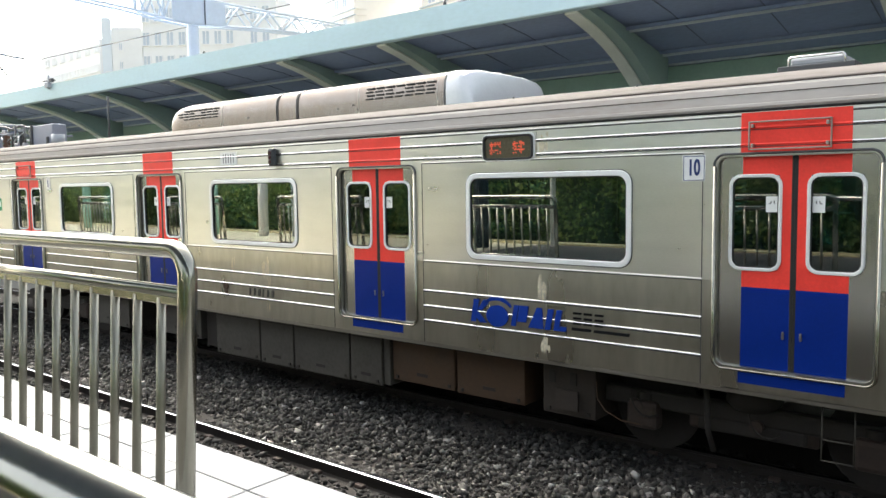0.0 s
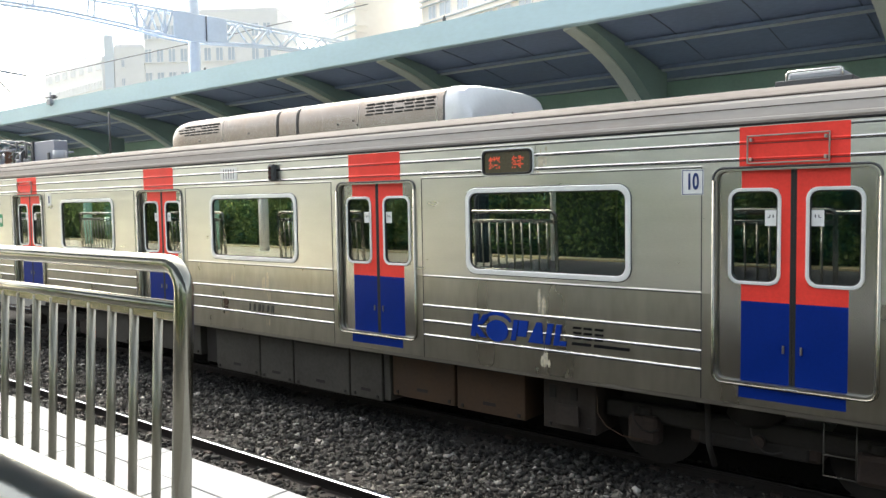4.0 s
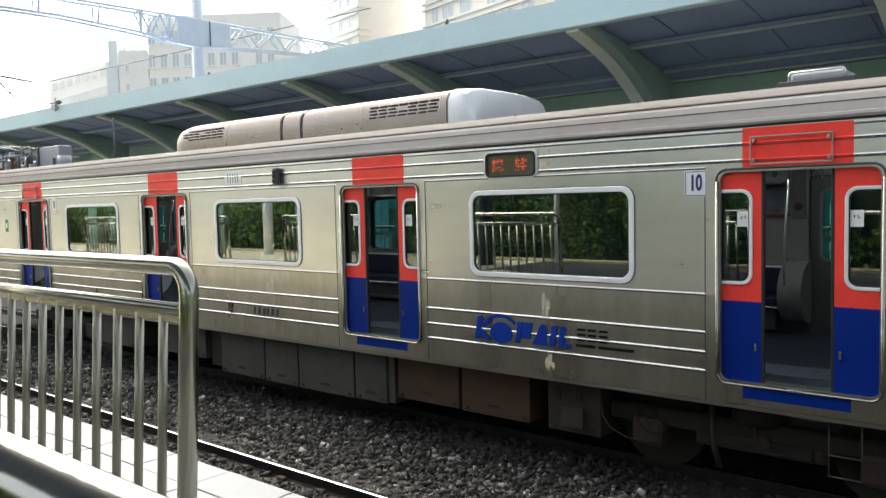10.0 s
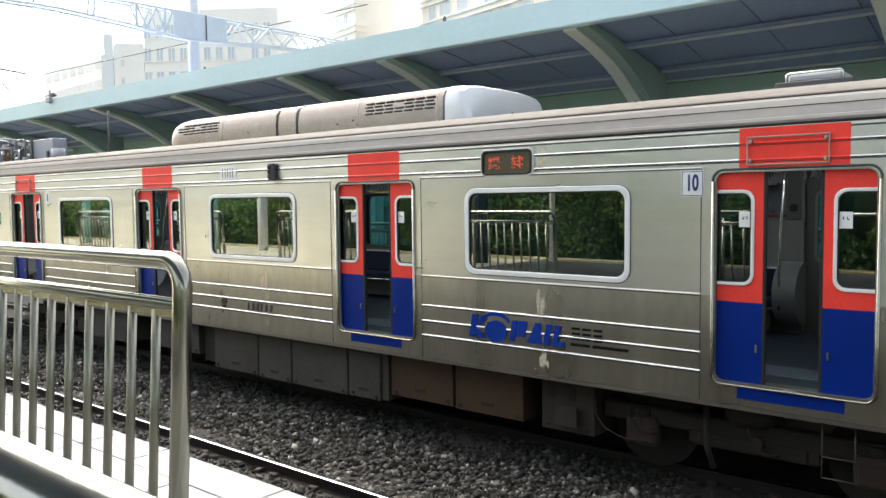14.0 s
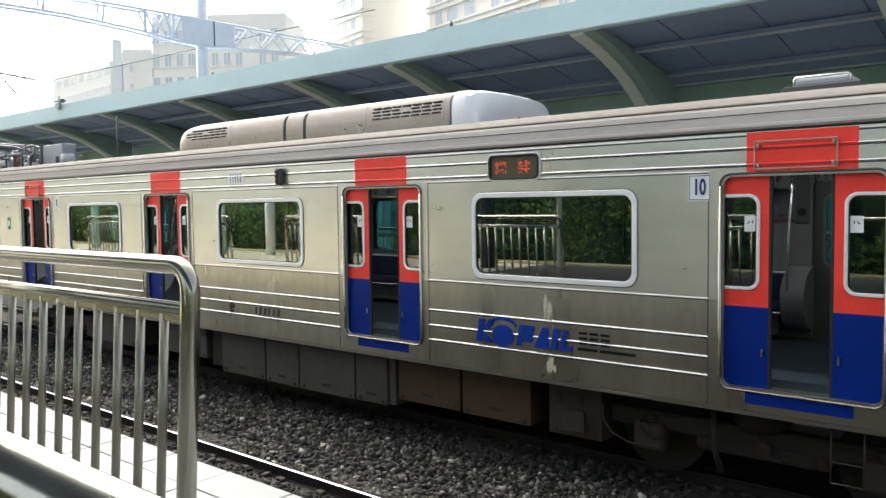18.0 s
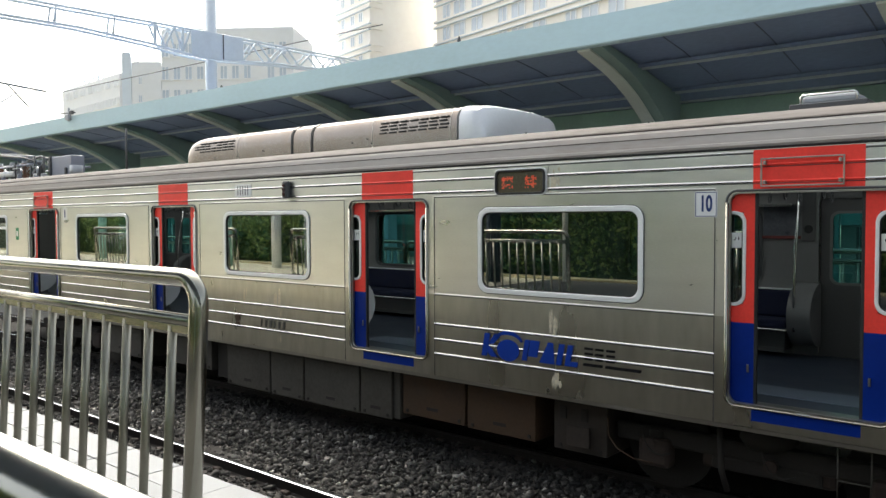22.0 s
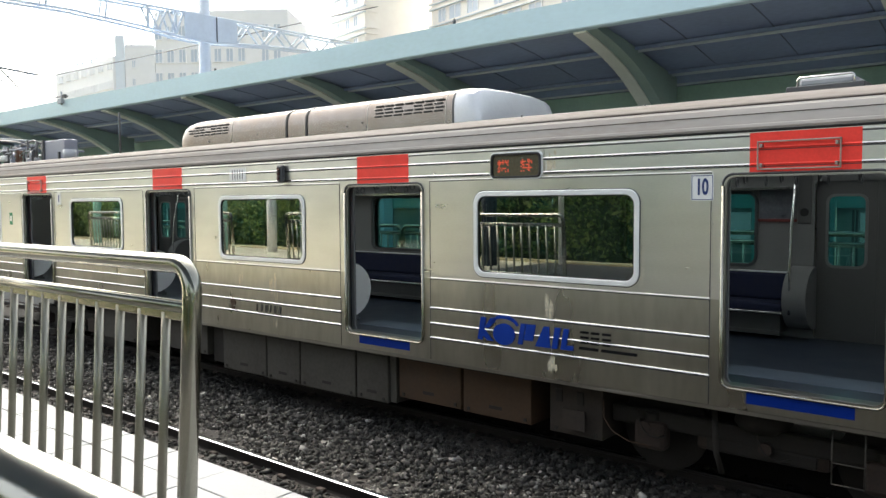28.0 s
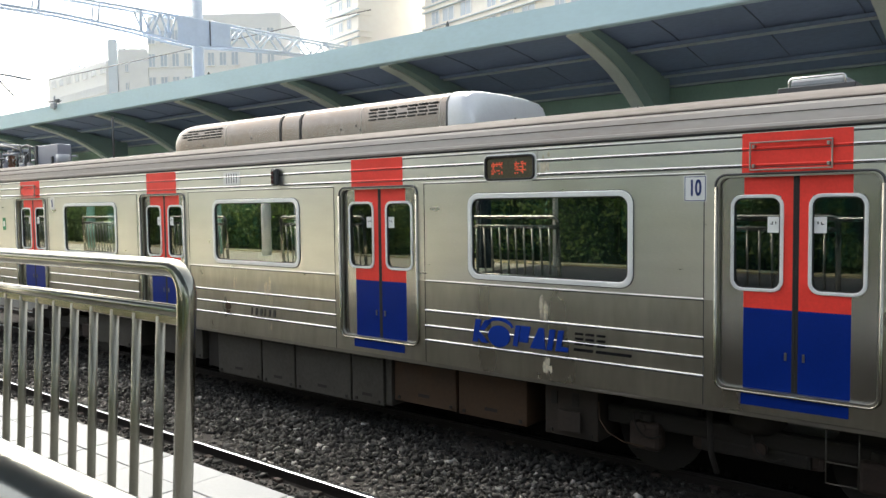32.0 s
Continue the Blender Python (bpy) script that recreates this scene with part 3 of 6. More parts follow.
# ---- far canopy ----
def canopy():
    """Shelter roof over the far platform: a deep mint fascia, a deck that dips away from the track, curved brackets on columns."""
    top = thing("platform_canopy", "mint green steel platform canopy with curved brackets and dark deck", "canopy", kind="")
    x0, x1 = -75.0, 60.0
    prof = [(3.46, 5.335), (3.44, 5.355), (3.44, 5.765), (3.62, 5.765), (3.62, 5.70), (3.52, 5.66), (3.52, 5.37), (3.60, 5.335)]
    part("fascia", loft([[(x, y, z) for y, z in prof] for x in (x0, x1)]), CANOPY, top)
    deck = [(3.6, 5.44), (4.6, 5.32), (5.6, 5.14), (6.6, 4.955), (6.95, 4.875), (8.5, 4.70), (10.2, 4.70)]
    ring = deck + [(y, z + 0.12) for y, z in deck[::-1]]
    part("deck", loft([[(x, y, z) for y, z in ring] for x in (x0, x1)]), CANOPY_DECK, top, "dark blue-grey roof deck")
    for y, h, w, mt in ((4.86, 0.022, 0.03, CANOPY_DECK), (4.96, 0.03, 0.014, DECK_TRIM), (6.16, 0.022, 0.03, CANOPY_DECK), (6.28, 0.03, 0.014, DECK_TRIM), (3.74, 0.03, 0.02, BRACKET), (3.82, 0.012, 0.008, DECK_TRIM), (6.86, 0.012, 0.03, DECK_TRIM)):
        z = 5.44 - 0.172 * (y - 3.6)
        part("purlin", box(x0, x1, y - w, y + w, z - h, z + 0.03, 0.006), mt, top)
    joint = mesh_of(loft([[(d, 3.64, 5.425), (d, 4.6, 5.312), (d, 5.6, 5.132), (d, 6.5, 4.98), (d, 6.5, 4.99), (d, 5.6, 5.145), (d, 4.6, 5.325), (d, 3.64, 5.44)] for d in (-0.008, 0.008)]), "deck_joint", JOINT)
    for i in range(50):
        part("deck_joint", joint, None, top).location.x = 6.0 - 1.29 * i
    part("beam", box(x0, x1, 6.9, 7.06, 4.36, 4.86, 0.01), CANOPY_BEAM, top, "sage green edge beam")
    # curved bracket: deep web with flanges
    lo = [(3.60, 5.335), (4.0, 5.25), (4.43, 5.135), (4.85, 4.99), (5.2, 4.835), (5.6, 4.61), (5.95, 4.39), (6.2, 4.15)]
    hi = [(3.60, 5.43), (4.0, 5.38), (4.5, 5.31), (5.0, 5.22), (5.6, 5.11), (6.2, 5.0), (6.5, 4.95), (6.5, 4.15)]
    n = len(lo)
    bm = loft([[(x, y, z) for y, z in lo + hi[::-1]] for x in (-0.03, 0.29)], caps=False)
    bm.verts.ensure_lookup_table()
    for s in (0, 2 * n):
        for k in range(n - 1):
            bm.faces.new([bm.verts[s + i] for i in (k, k + 1, 2 * n - 2 - k, 2 * n - 1 - k)])
    bmesh.ops.recalc_face_normals(bm, faces=bm.faces[:])
    fl = mesh_of(loft([[(-0.12, y, z - 0.03), (0.10, y, z - 0.03), (0.10, y, z - 0.004), (-0.035, y, z + 0.02), (-0.12, y, z + 0.02)] for y, z in lo]), "flange", FLANGE_LIT)
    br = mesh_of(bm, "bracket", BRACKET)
    col = mesh_of(box(-0.13, 0.13, 6.2, 6.5, DECK_Z, 4.97, 0.01), "column", CANOPY)
    for x in [8.1, 3.95, -0.1, -4.16, -8.09, -10.95, -14.9, -18.8] + [-22.8 - 3.9 * i for i in range(12)]:
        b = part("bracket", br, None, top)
        b.location.x = x
        part("flange", fl, None, b, "lower flange, coloured paler for the light on it")
        part("column", col, None, top).location.x = x
    return top

# ---- the train ----
X0, X1 = -20.4, 2.9
DOORS = [-PITCH * k for k in range(4)]
WINDOWS = [-PITCH * (k + 0.5) - 0.02 for k in range(3)]
HALF = 0.645


# how far each leaf stands open, in metres, time by time
OPENING = [(0.0, 0), (9.3, 0), (9.4, .014), (9.5, .045), (9.6, .086), (9.8, .176), (10.0, .266), (10.2, .349), (10.4, .428), (10.6, .516), (10.8, .595), (11.0, .655),
           (12.75, .655), (13.0, .58), (13.2, .509), (13.5, .394), (13.7, .327), (14.0, .216), (14.2, .155), (14.4, .106), (14.5, .092), (14.75, .063), (15.05, .032), (15.4, 0),
           (17.35, 0), (17.4, .005), (17.5, .029), (17.6, .068), (17.8, .146), (18.0, .234), (18.2, .324), (18.4, .403), (18.6, .495), (18.8, .57), (19.05, .655),
           (21.35, .655), (21.6, .565), (21.8, .486), (22.0, .408), (22.2, .338), (22.5, .223), (22.7, .155), (23.0, .083), (23.2, .059), (23.5, .032), (23.8, 0),
           (25.7, 0), (25.8, .014), (25.9, .045), (26.2, .176), (26.6, .349), (27.0, .516), (27.4, .655),
           (28.75, .655), (29.0, .59), (29.2, .507), (29.4, .432), (29.6, .36), (29.8, .286), (30.0, .212), (30.2, .142), (30.4, .095), (30.6, .068), (30.8, .045), (31.2, .005), (31.35, 0), (32.0, 0)]
LEAVES = []


def bead(x0, x1, z, r=0.009, y=0.0):
    """A half-round rib pressed out of the side."""
    prof = [(y + 0.003, z - r * 1.3), (y - r * 0.7, z - r * 0.7), (y - r, z), (y - r * 0.7, z + r * 0.7), (y + 0.003, z + r * 1.3)]
    return loft([[(x, yy, zz) for yy, zz in prof] for x in (x0, x1)])


def gaps():
    """Stretches of side between the doorways."""
    cut = [X0] + [v for c in DOORS[::-1] for v in (c - HALF, c + HALF)] + [X1]
    return list(zip(cut[::2], cut[1::2]))


def skyline(x0, x1, z0, z1):
    """Outline of the upper side sheet, notched by the doorways."""
    pts = [(x0, z0)]
    for c in DOORS[::-1]:
        pts += [(c - HALF, z0)] + arc(c - HALF + 0.085, 2.99 - 0.085, 0.085, 180, 90, 6) + arc(c + HALF - 0.085, 2.99 - 0.085, 0.085, 90, 0, 6) + [(c + HALF, z0)]
    return pts + [(x1, z0), (x1, z1), (x0, z1)]


def mirrored(me):
    m = me.copy()
    m.transform(Matrix.Diagonal((-1, 1, 1, 1)))
    m.flip_normals()
    return m


def ring(outer, inner, y0, y1, bevel=0.0):
    return plate(outer, [inner], y0, y1, bevel)


def train():
    car = thing("train_car", "stainless steel commuter train car with red and blue sliding doors", "train")
    wx = 0.993
    end_win = (-17.55, -16.37)
    door_holes = [rrect(c - HALF, c + HALF, 1.117, 2.99, 0.085) for c in DOORS]
    win_holes = [rrect(c - wx + 0.05, c + wx - 0.05, 1.996, 2.842, 0.10) for c in WINDOWS] + [rrect(end_win[0] + .05, end_win[1] - .05, 1.996, 2.842, 0.10)]
    body = [(X0, 0.925), (X1, 0.925), (X1, 3.36), (X0, 3.36)]
    zb = 1.887
    part("side_wall", plate(skyline(X0, X1, zb, 3.36), win_holes, 0.0, 0.03), STEEL, car, "brushed stainless steel upper side sheet")
    for x0, x1 in gaps():
        part("lower_panel", plate([(x0, 0.925), (x1, 0.925), (x1, zb), (x0, zb)], [], 0.0, 0.03), STEEL_LOW, car, "ribbed lower side sheet in darker steel")
    for c in DOORS:
        foot = [(c - HALF, 0.925), (c + HALF, 0.925)] + arc(c + HALF - 0.085, 1.202, 0.085, 0, -90, 6) + [(c - HALF + 0.085, 1.117)] + arc(c - HALF + 0.085, 1.202, 0.085, -90, -180, 6)
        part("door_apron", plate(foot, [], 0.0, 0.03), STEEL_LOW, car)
    inner_doors = [rrect(c - HALF - 0.005, c + HALF + 0.005, 1.125, 2.995, 0.06) for c in DOORS]
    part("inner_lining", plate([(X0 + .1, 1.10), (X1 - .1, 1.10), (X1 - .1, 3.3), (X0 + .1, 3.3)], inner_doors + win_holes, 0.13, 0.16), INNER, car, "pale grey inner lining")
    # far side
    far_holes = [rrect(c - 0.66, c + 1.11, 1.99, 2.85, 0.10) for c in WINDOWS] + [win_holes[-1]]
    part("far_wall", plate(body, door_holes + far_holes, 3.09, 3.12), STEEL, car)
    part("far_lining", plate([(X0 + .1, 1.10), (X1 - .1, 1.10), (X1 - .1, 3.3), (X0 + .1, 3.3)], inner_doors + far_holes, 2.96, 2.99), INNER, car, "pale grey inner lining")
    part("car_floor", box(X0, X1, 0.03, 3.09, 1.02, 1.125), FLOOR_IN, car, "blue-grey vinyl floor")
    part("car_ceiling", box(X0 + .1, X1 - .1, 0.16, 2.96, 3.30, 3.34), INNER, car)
    for x in (X0, X1 - 0.06):
        part("end_wall", box(x, x + 0.06, 0.03, 3.09, 0.93, 3.36), STEEL, car)
    part("underframe", box(X0, X1, 0.12, 3.0, 0.86, 1.02), UNDER_DARK, car)
    part("sole_bar", box(X0, X1, 0.004, 0.06, 0.885, 0.92), STEEL_DARK, car)
    # roof
    side = [(0.012, 3.355), (-0.012, 3.385), (-0.022, 3.40), (-0.018, 3.425), (0.0, 3.43), (0.008, 3.50), (0.03, 3.57), (0.055, 3.60), (0.06, 3.612), (0.12, 3.65), (0.24, 3.69), (0.5, 3.73), (1.0, 3.765), (1.56, 3.775)]
    prof = side + [(3.12 - y, z) for y, z in side[-2::-1]]
    part("roof", loft([[(x, y, z) for y, z in prof] for x in (X0, X1)], angle=20), STEEL_ROOF, car, "weathered light grey curved roof")
    # crown is coloured darker to hold down the light from above
    crown = [(y, z + 0.004) for y, z in prof[7:-7]] + [(y, z + 0.001) for y, z in prof[7:-7]][::-1]
    part("roof_crown", loft([[(x, y, z) for y, z in crown] for x in (X0, X1)], angle=20), ROOF_TOP, car, "crown of the roof, coloured darker to offset the skylight")
    # black bead draws the shadow under the roof edge
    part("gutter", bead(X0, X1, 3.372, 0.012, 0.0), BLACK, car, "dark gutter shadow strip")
    part("roof_seam", bead(X0, X1, 3.60, 0.006, 0.05), RUST, car, "thin brown seam line")
    part("roof_seam", bead(X0, X1, 3.515, 0.003, 0.008), RUST, car, "thin brown seam line")
    # ribs
    cuts = [X0] + [v for c in DOORS[::-1] for v in (c - 0.765, c + 0.765)] + [X1]
    for a, b in zip(cuts[::2], cuts[1::2]):
        for z in (1.544, 1.363, 1.192):
            part("rib", bead(a, b, z, 0.011), CHROME, car)
            # dark bead draws the shadow line below each rib
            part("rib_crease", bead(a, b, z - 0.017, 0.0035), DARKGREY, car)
        part("belt_ridge", bead(a, b, 1.892, 0.008), STEEL, car)
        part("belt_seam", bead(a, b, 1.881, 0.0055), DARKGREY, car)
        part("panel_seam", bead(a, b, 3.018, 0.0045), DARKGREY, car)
        part("panel_ridge", bead(a, b, 3.028, 0.007), STEEL, car)
    for c in DOORS:
        for s in (-1, 1):
            part("panel_seam", box(c + s * 0.768 - 0.004, c + s * 0.768 + 0.004, -0.004, 0.002, 0.93, 3.02), DARKGREY, car)
    red_cuts = [X0] + [v for c in DOORS[::-1] for v in (c - 0.436, c + 0.436)] + [X1]
    for a, b in zip(red_cuts[::2], red_cuts[1::2]):
        for z in (3.222, 3.080):
            for p, q in ((a, -3.215), (-2.525, b)) if a < -3 < b else ((a, b),):
                part("rib", bead(p, q, z, 0.011), CHROME, car)
                # same drawn shadow line below the upper ribs
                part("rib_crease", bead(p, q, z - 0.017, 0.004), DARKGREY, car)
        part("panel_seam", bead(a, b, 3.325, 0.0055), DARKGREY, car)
        part("panel_ridge", bead(a, b, 3.337, 0.008), STEEL, car)
    part("panel_seam", box(-2.522, -2.516, -0.004, 0.002, 3.02, 3.33), STEEL_DARK, car)
    # windows
    fr = ring(rrect(-wx, wx, 1.946, 2.892, 0.135, 8), rrect(-wx + 0.055, wx - 0.055, 2.001, 2.837, 0.10, 8), -0.016, 0.012, 0.006)
    pane = plate(rrect(-wx + 0.05, wx - 0.05, 1.998, 2.84, 0.10, 8), [], 0.012, 0.018)
    pane_far = plate(rrect(-0.67, 1.12, 1.98, 2.86, 0.10), [], 0.10, 0.106)
    fr_far = ring(rrect(-0.70, 1.15, 1.95, 2.89, 0.14, 8), rrect(-0.66, 1.11, 1.99, 2.85, 0.10, 8), -0.012, 0.012, 0.004)
    gasket = ring(rrect(-wx + 0.056, wx - 0.056, 2.002, 2.836, 0.10, 8), rrect(-wx + 0.064, wx - 0.064, 2.010, 2.828, 0.093, 8), -0.002, 0.011)
    outer_seal = ring(rrect(-wx - 0.007, wx + 0.007, 1.939, 2.899, 0.142, 8), rrect(-wx, wx, 1.946, 2.892, 0.135, 8), -0.006, 0.0)
    for c in WINDOWS:
        w = part("window", fr, ALU, car, "satin aluminium window frame with rounded corners")
        w.location.x = c
        part("pane", pane, GLASS, w, "dark tinted glass").visible_shadow = False
        part("gasket", gasket, BLACK, w)
        part("outer_seal", outer_seal, DARKGREY, w)
        w = part("far_window", fr_far, DARKGREY, car)
        w.location = (c, 2.95, 0)
        part("pane", pane_far, GLASS_FAR, w, "green tinted glass").visible_shadow = False
    a, b = end_win
    w = part("window", ring(rrect(a, b, 1.946, 2.892, 0.12), rrect(a + .055, b - .055, 2.0, 2.837, 0.09), -0.016, 0.012, 0.006), ALU, car)
    part("pane", plate(rrect(a + .05, b - .05, 1.996, 2.842, 0.09), [], 0.012, 0.018), GLASS, w).visible_shadow = False
    part("transom", box(a + .05, b - .05, -0.012, 0.02, 2.58, 2.64), ALU, w)
    # door surrounds and leaves
    path = [(-HALF - 0.012, 2.90)] + [(-HALF - 0.012, 1.20)] + arc(-HALF + 0.075, 1.19, 0.087, 180, 270, 6) + arc(HALF - 0.075, 1.19, 0.087, -90, 0, 6) + [(HALF + 0.012, 1.20), (HALF + 0.012, 2.90)]
    mould = mesh_of(tube([(x, -0.014, z) for x, z in path], [0.017 if z > 1.13 else 0.0105 for x, z in path], 10), "door_moulding", MOULD)
    lip_path = [(-HALF - 0.02, 2.90)] + arc(-HALF + 0.075, 2.91, 0.095, 180, 90, 6) + arc(HALF - 0.075, 2.91, 0.095, 90, 0, 6) + [(HALF + 0.02, 2.90)]
    lip = mesh_of(tube([(x, -0.006, z) for x, z in lip_path], 0.011, 8), "door_hood", DARKGREY)
    jamb = ring(rrect(-HALF - 0.0, HALF + 0.0, 1.117, 2.99, 0.085), rrect(-HALF + 0.012, HALF - 0.012, 1.129, 2.978, 0.075), 0.0, 0.042)
    sill = mesh_of(box(-HALF, HALF, 0.0, 0.16, 1.10, 1.131, 0.004), "door_sill", STEEL_DARK)
    catch = mesh_of(box(-0.06, 0.06, -0.03, 0.0, 1.098, 1.116, 0.004), "sill_catch", CHROME)
    redp = plate([(-0.436, 3.008), (0.436, 3.008), (0.436, 3.352), (-0.436, 3.352)], [], -0.004, 0.001)
    red_rib = mesh_of(join(bead(-0.436, 0.436, 3.222, 0.0115), bead(-0.436, 0.436, 3.080, 0.0115)), "red_rib", RED)
    # duller red beads draw the shadow below the red ribs
    red_shadow_line = mesh_of(join(bead(-0.436, 0.436, 3.205, 0.004, -0.004), bead(-0.436, 0.436, 3.063, 0.004, -0.004)), "red_rib_crease", RED_DARK)
    block = plate([(-0.432, 0.990), (0.432, 0.990), (0.432, 1.106), (-0.432, 1.106)], [], -0.004, 0.001)
    bm = bmesh.new()
    for a, b, c, d in ((-.364, .295, 3.262, 3.275), (-.364, .295, 3.030, 3.043), (-.364, -.352, 3.03, 3.275), (.283, .295, 3.03, 3.275)):
        box(a, b, -0.045, -0.025, c, d, 0.003, bm)
    for x in (-.33, .262):
        for z in (3.07, 3.235):
            box(x - .012, x + .012, -0.05, -0.004, z - .016, z + .016, 0.004, bm)
    adframe = mesh_of(bm, "sign_holder", STEEL_DARK)
    # leaf meshes, hung from the seam at x = 0 and reaching to x = -0.655
    lw = -0.655
    wo, wi = rrect(-0.545, -0.098, 1.985, 2.828, 0.10, 6), rrect(-0.515, -0.128, 2.015, 2.798, 0.075, 6)
    y0, y1 = 0.046, 0.080

    steel_core = plate([(lw, 1.06), (-0.43, 1.06), (-0.43, 2.0), (-0.52, 2.0), (-0.52, 2.815), (-0.43, 2.815), (-0.43, 2.998), (lw, 2.998)], [], y0, y1)
    red_core = plate([(-0.43, 1.84), (-0.025, 1.84), (-0.025, 2.998), (-0.43, 2.998), (-0.43, 2.815), (-0.122, 2.815), (-0.122, 2.0), (-0.43, 2.0)], [], y0, y1)
    blue_core = plate([(-0.43, 1.06), (-0.025, 1.06), (-0.025, 1.84), (-0.43, 1.84)], [], y0, y1)
    wframe = ring(wo, wi, y0 - 0.012, y1 + 0.002, 0.005)
    wpane = plate(rrect(-0.52, -0.123, 2.01, 2.803, 0.08), [], 0.058, 0.064)
    wseal = ring(rrect(-0.516, -0.127, 2.014, 2.799, 0.076), rrect(-0.506, -0.137, 2.024, 2.789, 0.066), y0 - 0.004, y1)
    rubber = mesh_of(box(-0.026, 0.0, y0 - 0.002, y1 + 0.002, 1.06, 2.998, 0.004), "edge_rubber", BLACK)
    handle = mesh_of(box(-0.082, -0.062, y0 - 0.014, y0 + 0.002, 1.405, 1.475, 0.006), "pull_handle", HANDLE)
    sticker = plate([(-0.235, 2.50), (-0.135, 2.50), (-0.135, 2.635), (-0.235, 2.635)], [], 0.0565, 0.0578)
    mark = bmesh.new()
    box(-0.198, -0.19, 0.0555, 0.0567, 2.578, 2.594, 0, mark)
    box(-0.212, -0.194, 0.0555, 0.0567, 2.568, 2.576, 0, mark)
    box(-0.172, -0.163, 0.0555, 0.0567, 2.572, 2.596, 0, mark)
    mark = mesh_of(mark, "sticker_print", INK)
    pieces = [("red_part", red_core), ("blue_part", blue_core), ("window_frame", wframe), ("pane", wpane), ("seal", wseal), ("edge_rubber", rubber), ("pull_handle", handle), ("sticker", sticker), ("sticker_print", mark)]
    for me, mt in ((steel_core, STEEL_DOOR), (red_core, RED), (blue_core, BLUE), (wframe, ALU), (wpane, GLASS_DOOR), (wseal, BLACK), (sticker, STICKER)):
        me.materials.append(mt)
    flipped = {}

    def pick(me, s):
        if s < 0:
            return me
        if me.name not in flipped:
            flipped[me.name] = mirrored(me)
        return flipped[me.name]

    for n, c in enumerate(DOORS):
        for nm, me, mt, lab in (("door_moulding", mould, None, "bent chrome door moulding"), ("door_hood", lip, None, ""), ("door_jamb", jamb, STEEL_DARK, ""), ("door_sill", sill, None, ""), ("sill_catch", catch, None, ""), ("red_panel", redp, RED, "red painted panel over the doors"), ("red_rib", red_rib, None, ""), ("red_rib_crease", red_shadow_line, None, ""), ("blue_panel", block, BLUE, "blue painted block under the doors")):
            part(nm, me, mt, car, lab).location.x = c
        if n in (0, 3):
            part("sign_holder", adframe, None, car, "empty metal sign frame").location.x = c
        for s in (-1, 1):
            leaf = part("door_leaf", pick(steel_core, s), None, car, "sliding door leaf, red above and blue below")
            for nm, me in pieces:
                ob = part(nm, pick(me, s), None, leaf)
                if nm == "pane":
                    ob.visible_shadow = False
            LEAVES.append((leaf, c, s))
    # closed doors of the far side
    fcore = plate([(-0.65, 1.06), (-0.002, 1.06), (-0.002, 2.998), (-0.65, 2.998)], [rrect(-0.52, -0.123, 2.0, 2.82, 0.08)], 3.03, 3.07)
    fpane = plate(rrect(-0.525, -0.118, 1.995, 2.825, 0.08), [], 3.045, 3.05)
    fframe = ring(rrect(-0.545, -0.098, 1.975, 2.845, 0.10), rrect(-0.515, -0.128, 2.005, 2.815, 0.075), 3.02, 3.03)
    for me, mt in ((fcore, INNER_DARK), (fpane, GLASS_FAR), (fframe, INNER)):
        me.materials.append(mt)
    for c in DOORS:
        for s in (-1, 1):
            far = part("far_door_leaf", pick(fcore, s), None, car, "closed grey inner face of a door")
            far.location.x = c
            part("pane", pick(fpane, s), None, far).visible_shadow = False
            part("window_frame", pick(fframe, s), None, far)
    return car


def motions():
    for leaf, c, s in LEAVES:
        walk(leaf, [(t, pose(c + s * g, 0, 0)) for t, g in OPENING])

